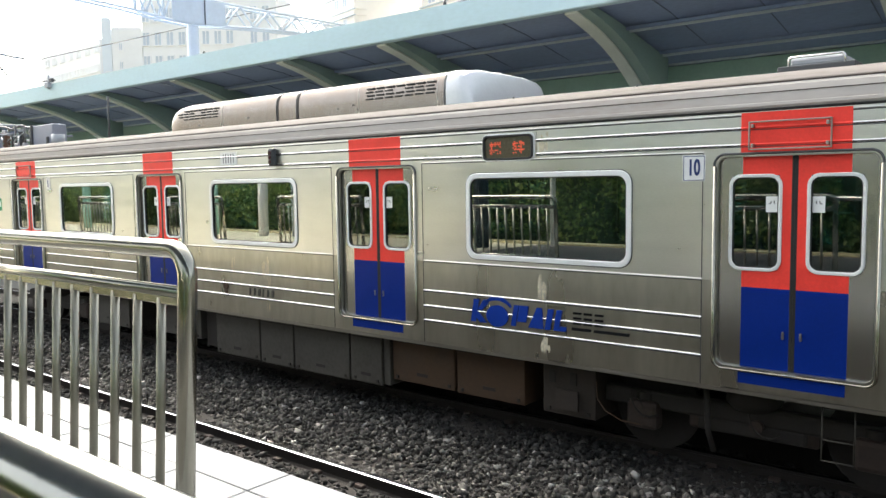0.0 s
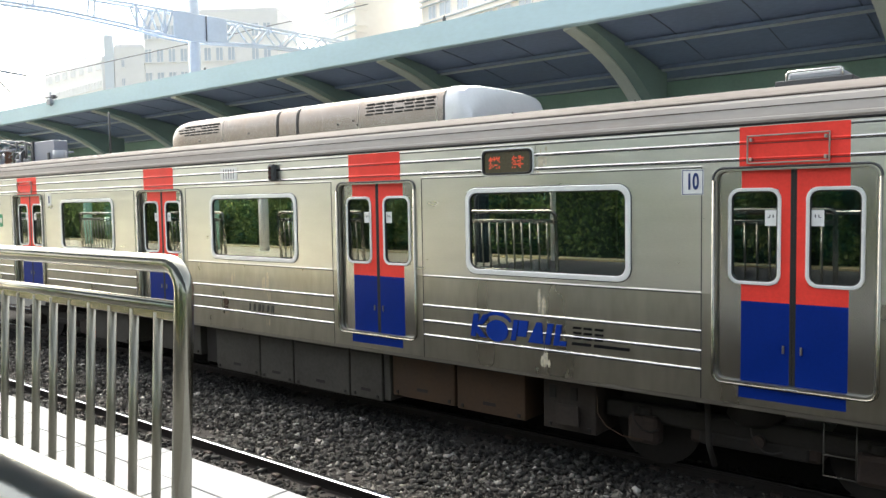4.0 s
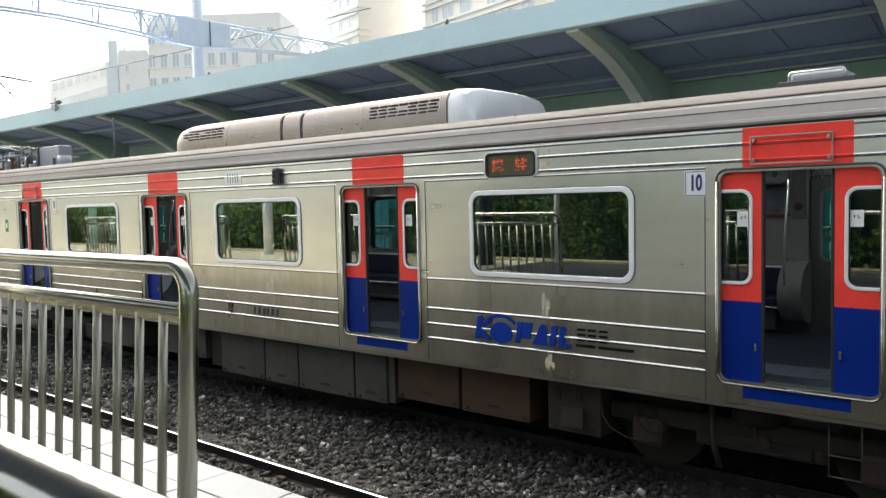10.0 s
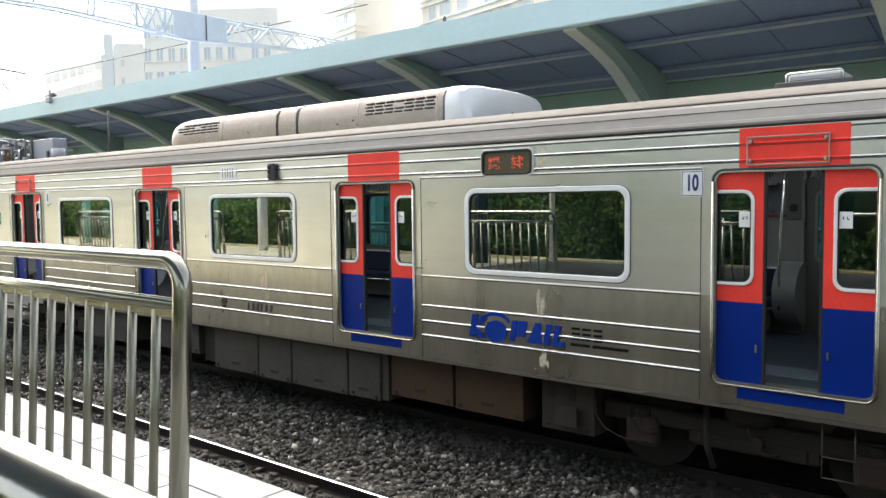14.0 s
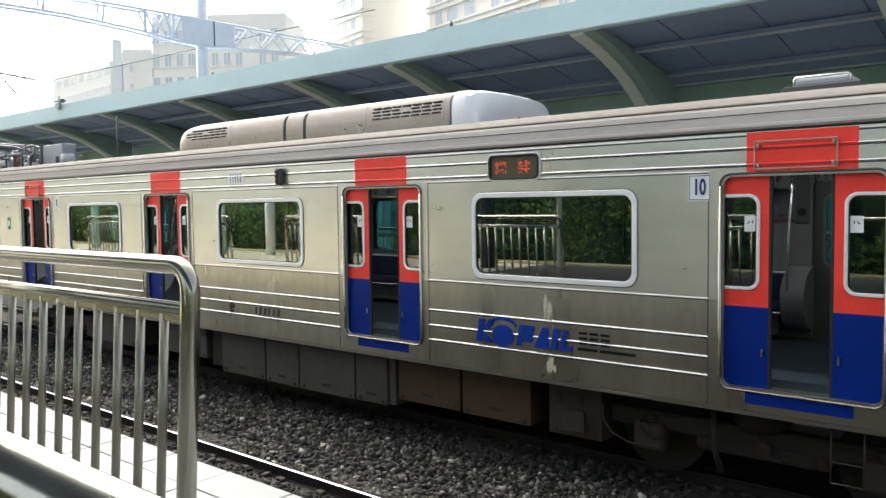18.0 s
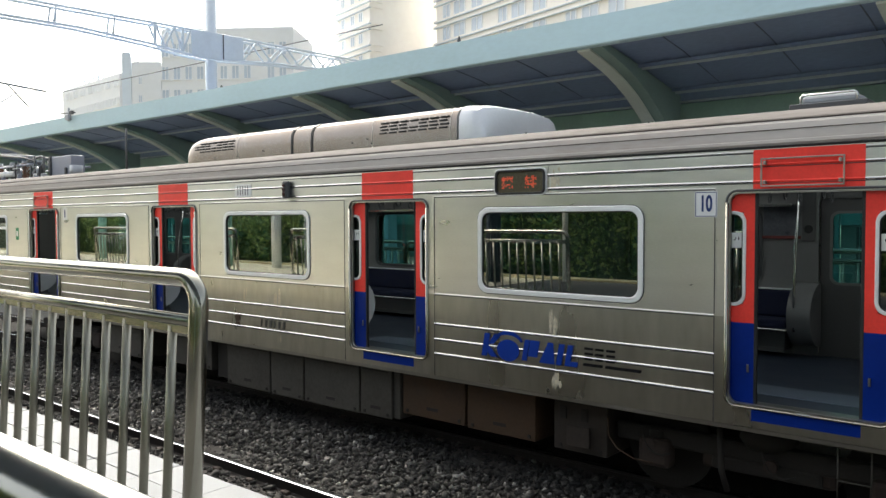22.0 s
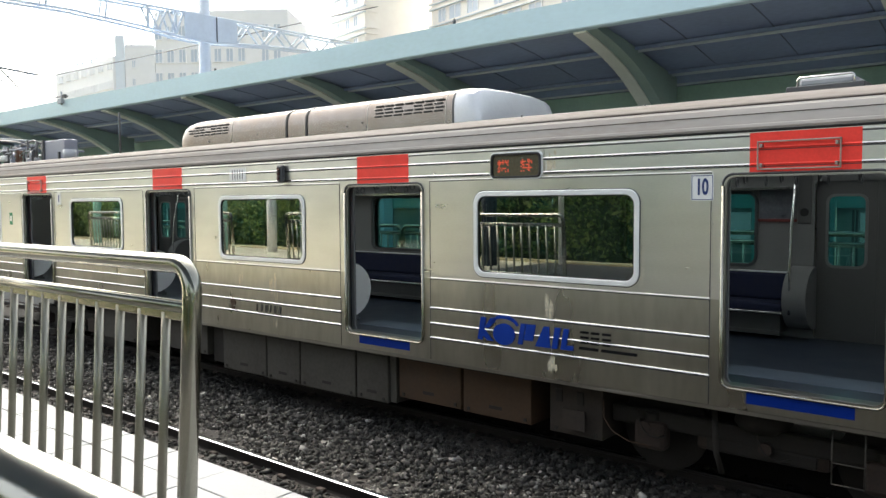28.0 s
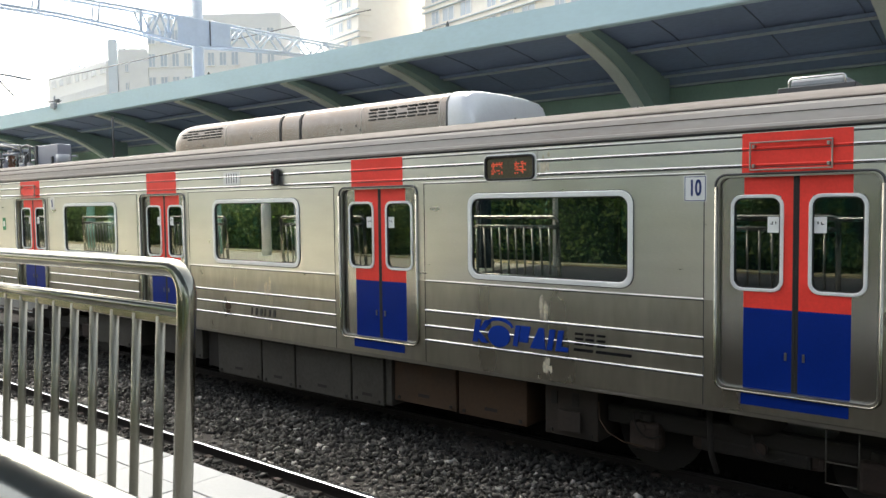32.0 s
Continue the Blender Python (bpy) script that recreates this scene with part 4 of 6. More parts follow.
# ---- roof equipment, fittings and running gear of the train ----
def air_conditioner(car):
    def section(x, k=1.0, h=1.0):
        base = [(0.605, 3.70), (0.603, 3.90), (0.612, 4.03), (0.66, 4.115), (0.78, 4.17), (1.05, 4.20), (1.56, 4.21)]
        pts = base + [(3.12 - y, z) for y, z in base[-2::-1]]
        return [(x, 1.56 + (y - 1.56) * k, 3.70 + (z - 3.70) * h) for y, z in pts]

    unit = part("air_conditioner", loft([section(-10.27, 0.93, 0.35), section(-10.25, 0.97, 0.62), section(-10.18, 0.985, 0.85), section(-10.02, 1.0, 0.97), section(-9.8), section(-4.16)]), STEEL_AC, car, "long weathered steel roof air conditioner")
    part("end_shroud", loft([section(-4.20, 1.005, 1.012), section(-4.03, 0.992, 0.99), section(-3.97, 0.968, 0.94), section(-3.935, 0.945, 0.80), section(-3.875, 0.90, 0.34), section(-3.86, 0.89, 0.06)], angle=32), CAP_WHITE, unit, "pale angular end shroud")
    part("shroud_gasket", loft([section(-4.225, 1.008, 1.016), section(-4.195, 1.008, 1.016)]), DARKGREY, unit)
    lip = [(1.30 + 0.50 * math.cos(radians(a)), 3.755 + 0.055 * math.sin(radians(a))) for a in range(0, 181, 20)]
    # flat dark lens draws the shade at the foot of the shroud
    part("shroud_recess_shade", plate_x(-3.868, lip, 0.014), DARKGREY, unit)
    for x in (-7.40, -6.95):
        part("joint_band", loft([section(x - 0.022, 1.008, 1.012), section(x + 0.022, 1.008, 1.012)]), BLACK, unit)
    for x in (-8.76, -5.70, -4.33):
        part("seam", loft([section(x - 0.004, 1.003, 1.004), section(x + 0.004, 1.003, 1.004)]), STEEL_DARK, unit)
    part("base_gasket", box(-10.24, -3.84, 0.58, 2.54, 3.69, 3.722), BLACK, unit)
    for x0, x1, n in ((-10.0, -8.85, 7), (-5.56, -4.34, 7)):
        w = (x1 - x0) / n
        slot = mesh_of(box(0, w * 0.78, -0.004, 0.05, 0, 0.022, 0.004, seg=1), "vent_slot", BLACK)
        for row in range(4):
            for i in range(n):
                if not ((row in (0, 3) and i == 0 and x0 < -8) or (row == 2 and i == 3)):
                    part("vent_slot", slot, None, unit).location = (x0 + i * w + (row % 2) * 0.02, 0.597 if row < 2 else 0.604, 3.905 + row * 0.045)
    bolt = mesh_of(tube([(0, 0.592, 0), (0, 0.61, 0)], 0.011, 8), "bolt", DARKGREY)
    for x, z in ((-9.4, 3.80), (-8.1, 3.84), (-6.1, 3.83), (-5.8, 3.86), (-8.78, 3.79), (-5.72, 3.80)):
        part("bolt", bolt, None, unit).location = (x, 0, z)


def roof_gear(car):
    v = part("roof_ventilator", box(-0.44, 0.24, 1.0, 2.0, 3.77, 3.85, 0.01), DARKGREY, car, "low roof ventilator with a dark base")
    part("cover", box(-0.34, 0.14, 1.06, 1.85, 3.845, 3.925, 0.025), GREYBOX, v)
    part("rim", tube([(-0.345, 1.04, 3.84), (-0.345, 1.04, 3.915), (-0.325, 1.04, 3.932), (0.125, 1.04, 3.932), (0.145, 1.04, 3.915), (0.145, 1.04, 3.84)], 0.01, 8), CHROME, v)
    part("antenna", tube([(-14.0, 1.5, 3.76), (-14.0, 1.5, 4.72)], 0.024, 8), DARKGREY, car, "dark upright roof antenna")
    for x in (-1.55, -3.0, 0.9, -12.2):
        part("roof_eyelet", tube([(x, 0.3, 3.68), (x, 0.3, 3.72)], 0.012, 6), DARKGREY, car)
    # pantograph well
    b = part("equipment_box", box(-16.24, -15.25, 0.9, 1.2, 3.74, 4.20, 0.02), BOX_BLUE, car, "grey roof equipment box")
    part("bracket_leg", box(-16.26, -16.2, 0.86, 1.2, 3.72, 4.22, 0.004), DARKGREY, b)
    part("bracket_leg", box(-15.5, -15.44, 0.86, 0.9, 3.74, 3.93, 0.004), DARKGREY, b)
    part("roof_cylinder", tube([(-14.62, 0.72, 3.70), (-14.62, 0.72, 3.93)], 0.13, 16), GREYBOX, car, "pale grey roof cylinder")
    for i, (x, y) in enumerate(((-17.3, 1.1), (-17.9, 1.0), (-18.2, 1.5), (-18.6, 1.0), (-19.0, 1.5), (-19.3, 1.0), (-17.6, 2.0), (-18.8, 2.1))):
        pts = [(x, y, 3.74 + 0.05 * k) for k in range(9)]
        rad = [0.03 if k % 2 else 0.07 for k in range(9)]
        part("insulator", tube(pts, rad, 10), INSULATOR if i % 3 else DARKGREY, car)
        part("insulator_cap", box(x - 0.05, x + 0.05, y - 0.05, y + 0.05, 4.13, 4.20, 0.01), GREYBOX, car)
    for y in (0.85, 2.2):
        part("pantograph_rail", tube([(-19.6, y, 4.08), (-17.1, y, 4.08)], 0.025, 8), BOX_BLUE, car)
    part("pantograph_arm", tube([(-17.2, 1.5, 4.16), (-18.2, 1.5, 4.36), (-19.4, 1.5, 4.22)], 0.028, 8), DARKGREY, car)
    part("pantograph_arm", tube([(-17.3, 1.0, 4.15), (-17.9, 1.0, 4.28), (-20.2, 1.2, 4.48)], 0.024, 8), DARKGREY, car)
    part("pantograph_head", tube([(-20.2, 0.55, 4.40), (-20.2, 0.8, 4.50), (-20.2, 2.3, 4.50), (-20.2, 2.55, 4.40)], 0.03, 8), GREYBOX, car)
    rnd = random.Random(21)
    for k in range(11):
        x, y, h = -16.45 - 0.27 * k, 0.75 + 0.5 * rnd.random(), 0.25 + 0.35 * rnd.random()
        part("roof_post", tube([(x, y, 3.72), (x, y, 3.74 + h)], 0.022, 6), DARKGREY, car)
        if k % 2:
            part("cable_link", tube([(x, y, 3.74 + h), (x - 0.13, y + 0.03, 3.68 + h), (x - 0.27, y + 0.1, 3.74 + h)], 0.014, 6), DARKGREY, car)
        if k % 3 == 0:
            part("terminal", box(x - 0.06, x + 0.06, y - 0.05, y + 0.05, 3.70, 3.84, 0.01), GREYBOX, car)
    for k in range(9):
        x = -16.5 - 0.3 * k
        y = 0.7 + 0.12 * (k % 3)
        part("lead", tube([(x, y, 3.74), (x + 0.04, y, 3.92), (x - 0.10, y + 0.06, 4.0), (x - 0.22, y, 3.86)], 0.018, 6), BOX_BLUE if k % 2 else GREYBOX, car)
        part("clamp", box(x - 0.05, x + 0.04, y - 0.06, y + 0.02, 3.74, 3.80 + 0.05 * (k % 2), 0.01), WHITE if k % 3 == 1 else BOX_BLUE, car)
    for k in range(16):
        x, y, z = -16.4 - 3.3 * rnd.random(), 0.66 + 0.7 * rnd.random(), 3.85 + 0.3 * rnd.random()
        part("wire", tube([(x, y, z), (x - 0.15, y + 0.04, z + 0.12), (x - 0.35, y, z + 0.1 * rnd.random()), (x - 0.5, y, z - 0.12)], 0.009, 5), DARKGREY if k % 3 else GREYBOX, car)
    for k in range(5):
        x = -16.55 - 0.55 * k
        part("bus_bar", box(x - 0.16, x + 0.16, 0.68, 0.71, 3.98 + 0.07 * (k % 2), 4.0 + 0.07 * (k % 2), 0.003), GREYBOX, car)
    part("air_pipe", tube([(-19.8, 0.75, 3.88), (-17.8, 0.75, 3.88)], 0.07, 10), WHITE, car)


def fittings(car):
    """Lamps, the destination display, signs and film marks on the side."""
    d = part("destination_display", ring(rrect(-3.192, -2.552, 3.028, 3.292, 0.055), rrect(-3.168, -2.576, 3.05, 3.27, 0.042), -0.028, 0.01, 0.006), BLACK, car, "black framed destination display with faint red glow")
    part("display_glass", plate(rrect(-3.175, -2.565, 3.045, 3.275, 0.04), [], -0.006, 0.004), DISPLAY, d)
    part("display_rim", ring(rrect(-3.208, -2.536, 3.014, 3.306, 0.065), rrect(-3.191, -2.553, 3.029, 3.291, 0.055), -0.012, 0.004, 0.003), ALU, d)
    bm = bmesh.new()
    rnd = random.Random(3)
    for x0, x1 in ((-3.10, -2.97), (-2.80, -2.67)):
        for i in range(9):
            for j in range(8):
                if rnd.random() < (0.85 if j in (2, 6) or i in (1, 6) else 0.3):
                    x, z = x0 + (x1 - x0) * i / 8, 3.10 + 0.115 * j / 7
                    box(x - 0.0065, x + 0.0065, -0.0085, -0.0065, z - 0.0065, z + 0.0065, 0, bm)
    tagged(part("lit_dots", bm, LED_RED, d, "faint red lit dots"), kind="stuff")
    lamp = part("side_lamp", box(-6.80, -6.69, -0.08, 0.0, 3.065, 3.30, 0.025), DARKGREY, car, "dark side indicator lamp")
    for z in (3.12, 3.18, 3.24):
        part("lamp_lens", tube([(-6.745, -0.1, z), (-6.745, -0.085, z)], 0.025, 10), LENS, lamp)
    x = -7.79
    g = part("vent_grille", box(x - 0.2, x + 0.2, -0.008, 0.0, 3.105, 3.29, 0.003), WHITE, car, "small white vent grille")
    for k in range(5):
        part("slot", box(x - 0.12 + k * 0.06 - 0.008, x - 0.12 + k * 0.06 + 0.008, -0.0095, -0.007, 3.13, 3.265), DARKGREY, g)
    s = part("door_sign", plate(rrect(-0.955, -0.745, 2.772, 3.008, 0.008, 2), [], -0.006, 0.0), WHITE, car, "white sign that reads 10 in blue")
    part("sign_border", ring([(-0.947, 2.78), (-0.753, 2.78), (-0.753, 3.0), (-0.947, 3.0)], [(-0.941, 2.786), (-0.759, 2.786), (-0.759, 2.994), (-0.941, 2.994)], -0.0075, -0.005), INK_BLUE, s)
    cu = bpy.data.curves.new("numeral", "FONT")
    cu.body, cu.align_x, cu.align_y, cu.size, cu.extrude, cu.offset = "10", "CENTER", "CENTER", 0.165, 0.001, 0.005
    me = bpy.data.meshes.new_from_object(bpy.data.objects.new("numeral", cu))
    me.transform(Matrix.Translation((-0.85, -0.0085, 2.89)) @ Matrix.Rotation(radians(90), 4, "X") @ Matrix.Diagonal((0.72, 1.2, 1, 1)))
    me.materials.clear()
    part("numeral", me, INK_BLUE, s)
    part("door_sign", plate(rrect(-13.66, -13.50, 2.78, 3.02, 0.008, 2), [], -0.006, 0.0), WHITE, car)
    part("sign_print", box(-13.60, -13.56, -0.0085, -0.006, 2.83, 2.97), INK_BLUE, car)
    part("green_sign", plate(rrect(-15.92, -15.78, 2.36, 2.62, 0.01, 2), [], -0.005, 0.0), GREENSIGN, car, "small green pictogram sticker")
    part("sign_print", box(-15.89, -15.81, -0.007, -0.0045, 2.44, 2.55, 0.0), STICKER, car)
    # blue film mark with a disc
    base = 1.248

    def slab(x0, x1, z0, z1, lean=0.18):
        return plate([(x0 + lean * (z0 - base), z0), (x1 + lean * (z0 - base), z0), (x1 + lean * (z1 - base), z1), (x0 + lean * (z1 - base), z1)], [], -0.0135, 0.0)

    mark = thing_part("blue_mark", car, "large slanted blue film mark with a round disc")
    for x0, x1, z0, z1 in ((-3.385, -3.315, 1.245, 1.50), (-2.845, -2.785, 1.248, 1.475), (-2.775, -2.66, 1.30, 1.475), (-2.42, -2.355, 1.25, 1.47), (-2.315, -2.255, 1.252, 1.468), (-2.25, -2.17, 1.252, 1.30)):
        part("slab", slab(x0, x1, z0, z1), LOGO_BLUE, mark)
    for pts in ([(-3.30, 1.375), (-3.165, 1.245), (-3.255, 1.245), (-3.31, 1.30)], [(-3.29, 1.385), (-3.225, 1.385), (-3.115, 1.50), (-3.205, 1.50)], [(-2.625, 1.25), (-2.435, 1.25), (-2.455, 1.472), (-2.515, 1.472)]):
        part("wedge", plate(pts, [], -0.0135, 0.0), LOGO_BLUE, mark)
    part("disc", plate([(-3.025 + 0.145 * math.cos(a * math.pi / 16), 1.335 + 0.118 * math.sin(a * math.pi / 16)) for a in range(32)], [], -0.0135, 0.0), LOGO_BLUE, mark)
    arcp = [(-3.025 + 0.20 * math.cos(radians(a)), 1.40 + 0.145 * math.sin(radians(a))) for a in range(20, 161, 14)] + [(-3.025 + 0.18 * math.cos(radians(a)), 1.40 + 0.105 * math.sin(radians(a))) for a in range(160, 19, -14)]
    part("arch", plate(arcp, [], -0.0135, 0.0), LOGO_BLUE, mark)
    word = thing_part("black_mark", car, "small black film mark beside the blue one")
    for x in (-2.085, -1.965, -1.84):
        for z in (1.34, 1.392, 1.444):
            part("bar", plate([(x, z), (x + 0.092, z), (x + 0.095, z + 0.022), (x + 0.003, z + 0.022)], [], -0.0135, 0), INK, word)
    for x0, x1 in ((-2.10, -1.885), (-1.85, -1.47)):
        part("bar", plate([(x0, 1.278), (x1, 1.278), (x1 + 0.005, 1.306), (x0 + 0.005, 1.306)], [], -0.0135, 0), INK, word)
    num = thing_part("worn_mark", car, "worn black mark on the lower side sheet")
    for k in range(6):
        x = -7.40 + k * 0.10
        part("bar", plate([(x, 1.225), (x + 0.022 + 0.012 * (k % 3), 1.225), (x + 0.034 + 0.012 * (k % 3), 1.33), (x + 0.012, 1.33)], [], -0.0135, 0), INK_FADED, num)
    e = part("emblem", plate([(-7.96 + 0.06 * math.cos(a * math.pi / 8), 1.31 + 0.055 * math.sin(a * math.pi / 8)) for a in range(16)], [], -0.0135, 0), UNDER_BROWN, car)
    part("emblem_base", plate([(-8.0, 1.21), (-7.92, 1.21), (-7.92, 1.25), (-8.0, 1.25)], [], -0.0135, 0), UNDER_BROWN, car)
    # pale worn streaks where old film was peeled off
    rnd = random.Random(8)
    for x, z, w, h, n in ((-2.43, 1.66, 0.09, 0.26, 7), (-2.45, 3.13, 0.10, 0.13, 5), (-2.44, 3.265, 0.08, 0.05, 3), (-2.44, 3.03, 0.07, 0.04, 3), (-2.46, 1.07, 0.11, 0.16, 5), (-2.44, 1.30, 0.06, 0.10, 2), (-7.02, 1.66, 0.10, 0.28, 6), (-6.93, 1.45, 0.06, 0.2, 3), (-7.78, 1.68, 0.07, 0.2, 4), (-6.99, 1.10, 0.08, 0.16, 3)):
        for k in range(n):
            cx, cz = x + w * (rnd.random() - 0.5) * 1.6, z + h * (rnd.random() - 0.5) * 0.5
            sw, sh = w * (0.07 + 0.16 * rnd.random()), h * (0.2 + 0.35 * rnd.random())
            pts = []
            for i in range(20):
                a = i * 2 * math.pi / 20
                r = 0.6 + 0.6 * rnd.random()
                pts.append((cx + sw * r * math.cos(a), cz + sh * r * math.sin(a)))
            part("peeled_patch", plate(pts, [], -0.0022 - 0.0003 * k, 0.0), PATCH, car, "pale peeled film patch")


def thing_part(name, parent, label):
    ob = tagged(new(name), label)
    ob.parent = parent
    return ob


def running_gear(car):
    yb = 0.22
    for x0, x1, z0, mt, lab in ((-8.57, -7.50, 0.20, UNDER_BOX, "grimy grey equipment box"), (-7.47, -6.74, 0.19, UNDER_BOX, ""), (-6.71, -5.60, 0.19, UNDER_BOX, ""), (-5.57, -5.0, 0.20, UNDER_BOX, ""), (-4.86, -3.86, 0.30, UNDER_BROWN, "rusty brown equipment box"), (-3.82, -2.86, 0.29, UNDER_BROWN, ""), (-2.62, -1.98, 0.28, UNDER_DUSTY, ""), (-10.3, -9.0, 0.35, UNDER_BOX, ""), (-12.6, -11.2, 0.30, UNDER_BOX, "")):
        yy = yb if mt is UNDER_BOX else yb + 0.06
        e = part("equipment_box", box(x0, x1, yy, yy + 0.75, z0, 0.87, 0.012), mt, car, lab)
        part("lid_seam", box(x0 + 0.03, x1 - 0.03, yy - 0.006, yy + 0.002, 0.80, 0.812), UNDER_DARK, e)
        part("stencil", box((x0 + x1) / 2 - 0.1, (x0 + x1) / 2 + 0.08, yy - 0.003, yy + 0.001, z0 + 0.10, z0 + 0.14), UNDER_DARK, e)
        for xx in (x0 + 0.08, x1 - 0.08):
            part("latch", box(xx - 0.02, xx + 0.02, yy - 0.014, yy + 0.002, z0 + 0.03, z0 + 0.07, 0.004), UNDER_DARK, e)
    part("side_panel", box(-2.42, -2.15, 0.205, 0.225, 0.36, 0.58, 0.004), UNDER_DUSTY, car)
    part("frame_bar", box(-8.95, -8.62, 0.3, 0.6, 0.25, 0.87, 0.01), UNDER_DARK, car)
    part("side_beam", box(-4.99, -4.88, 0.25, 0.9, 0.22, 0.87, 0.01), UNDER_BOX, car)
    for xc in (-0.45, -14.2):
        bogie = thing_part("bogie", car, "sooty two-axle bogie in deep shade")
        for y in (0.42, 2.58):
            bm = bmesh.new()
            box(-1.5, 1.5, y, y + 0.14, 0.48, 0.66, 0.03, bm)
            box(-0.5, 0.5, y, y + 0.14, 0.36, 0.50, 0.03, bm)
            part("side_frame", bm, UNDER_DARK, bogie).location.x = xc
        for dx in (-1.05, 1.05):
            for y in (0.74, 2.24):
                bm = tube([(0, y, 0.43), (0, y + 0.03, 0.43), (0, y + 0.03, 0.43), (0, y + 0.14, 0.43)], [0.46, 0.46, 0.43, 0.43], 32)
                part("wheel", bm, UNDER_DARK, bogie).location.x = xc + dx
            part("axle_box", box(-0.17, 0.17, 0.34, 0.52, 0.27, 0.56, 0.05), RUST, bogie).location.x = xc + dx
            part("spring", tube([(0, 0.45, 0.56 + 0.012 * k) for k in range(8)], [0.09 if k % 2 else 0.075 for k in range(8)], 12), UNDER_DARK, bogie).location.x = xc + dx
            part("axle", tube([(0, 0.8, 0.43), (0, 2.3, 0.43)], 0.08, 12), UNDER_DARK, bogie).location.x = xc + dx
            part("brake_unit", box(-0.13, 0.13, 0.45, 0.75, 0.35, 0.6, 0.04), RUST, bogie).location.x = xc + dx * 0.45
        part("air_spring", tube([(0, 0.55, 0.62), (0, 0.55, 0.70), (0, 0.55, 0.86)], [0.2, 0.26, 0.22], 20), UNDER_DARK, bogie).location.x = xc
    part("hose", tube([(-1.95, 0.24, 0.72), (-1.93, 0.22, 0.55), (-1.83, 0.2, 0.44), (-1.65, 0.2, 0.37), (-1.45, 0.24, 0.35)], 0.006, 8), UNDER_BROWN, car, "looping air hose")
    for x in (-2.5, -2.24):
        part("dark_recess", box(x - 0.04, x + 0.04, 0.268, 0.282, 0.62, 0.76, 0.004), UNDER_DARK, car)
    for k, x in enumerate((-1.62, -0.45)):
        part("brake_hose", tube([(x, 0.36, 0.66), (x + 0.02, 0.34, 0.56), (x + 0.07, 0.33, 0.47), (x + 0.14, 0.32, 0.425), (x + 0.22, 0.32, 0.42), (x + 0.30, 0.34, 0.45)], 0.011, 8), UNDER_DARK, car)
        part("brake_cylinder", tube([(x + 0.08, 0.40, 0.5), (x + 0.08, 0.33, 0.5)], 0.06, 12), RUST, car)
    part("sand_pipe", tube([(-0.82, 0.3, 0.8), (-0.80, 0.3, 0.4), (-0.76, 0.35, 0.2)], 0.03, 8), UNDER_DARK, car)
    part("drip_plate", box(-1.87, -1.30, -0.002, 0.02, 0.895, 0.912, 0.002), STEEL_DARK, car)
    lad = thing_part("step_ladder", car, "thin grey steel step ladder")
    for x in (0.245, 0.497):
        part("stile", tube([(x, 0.1, 0.395), (x, 0.1, 0.90)], 0.007, 8), UNDER_BOX, lad)
    for z in (0.395, 0.575, 0.855):
        part("rung", tube([(0.245, 0.1, z), (0.497, 0.1, z)], 0.007, 8), UNDER_BOX, lad)


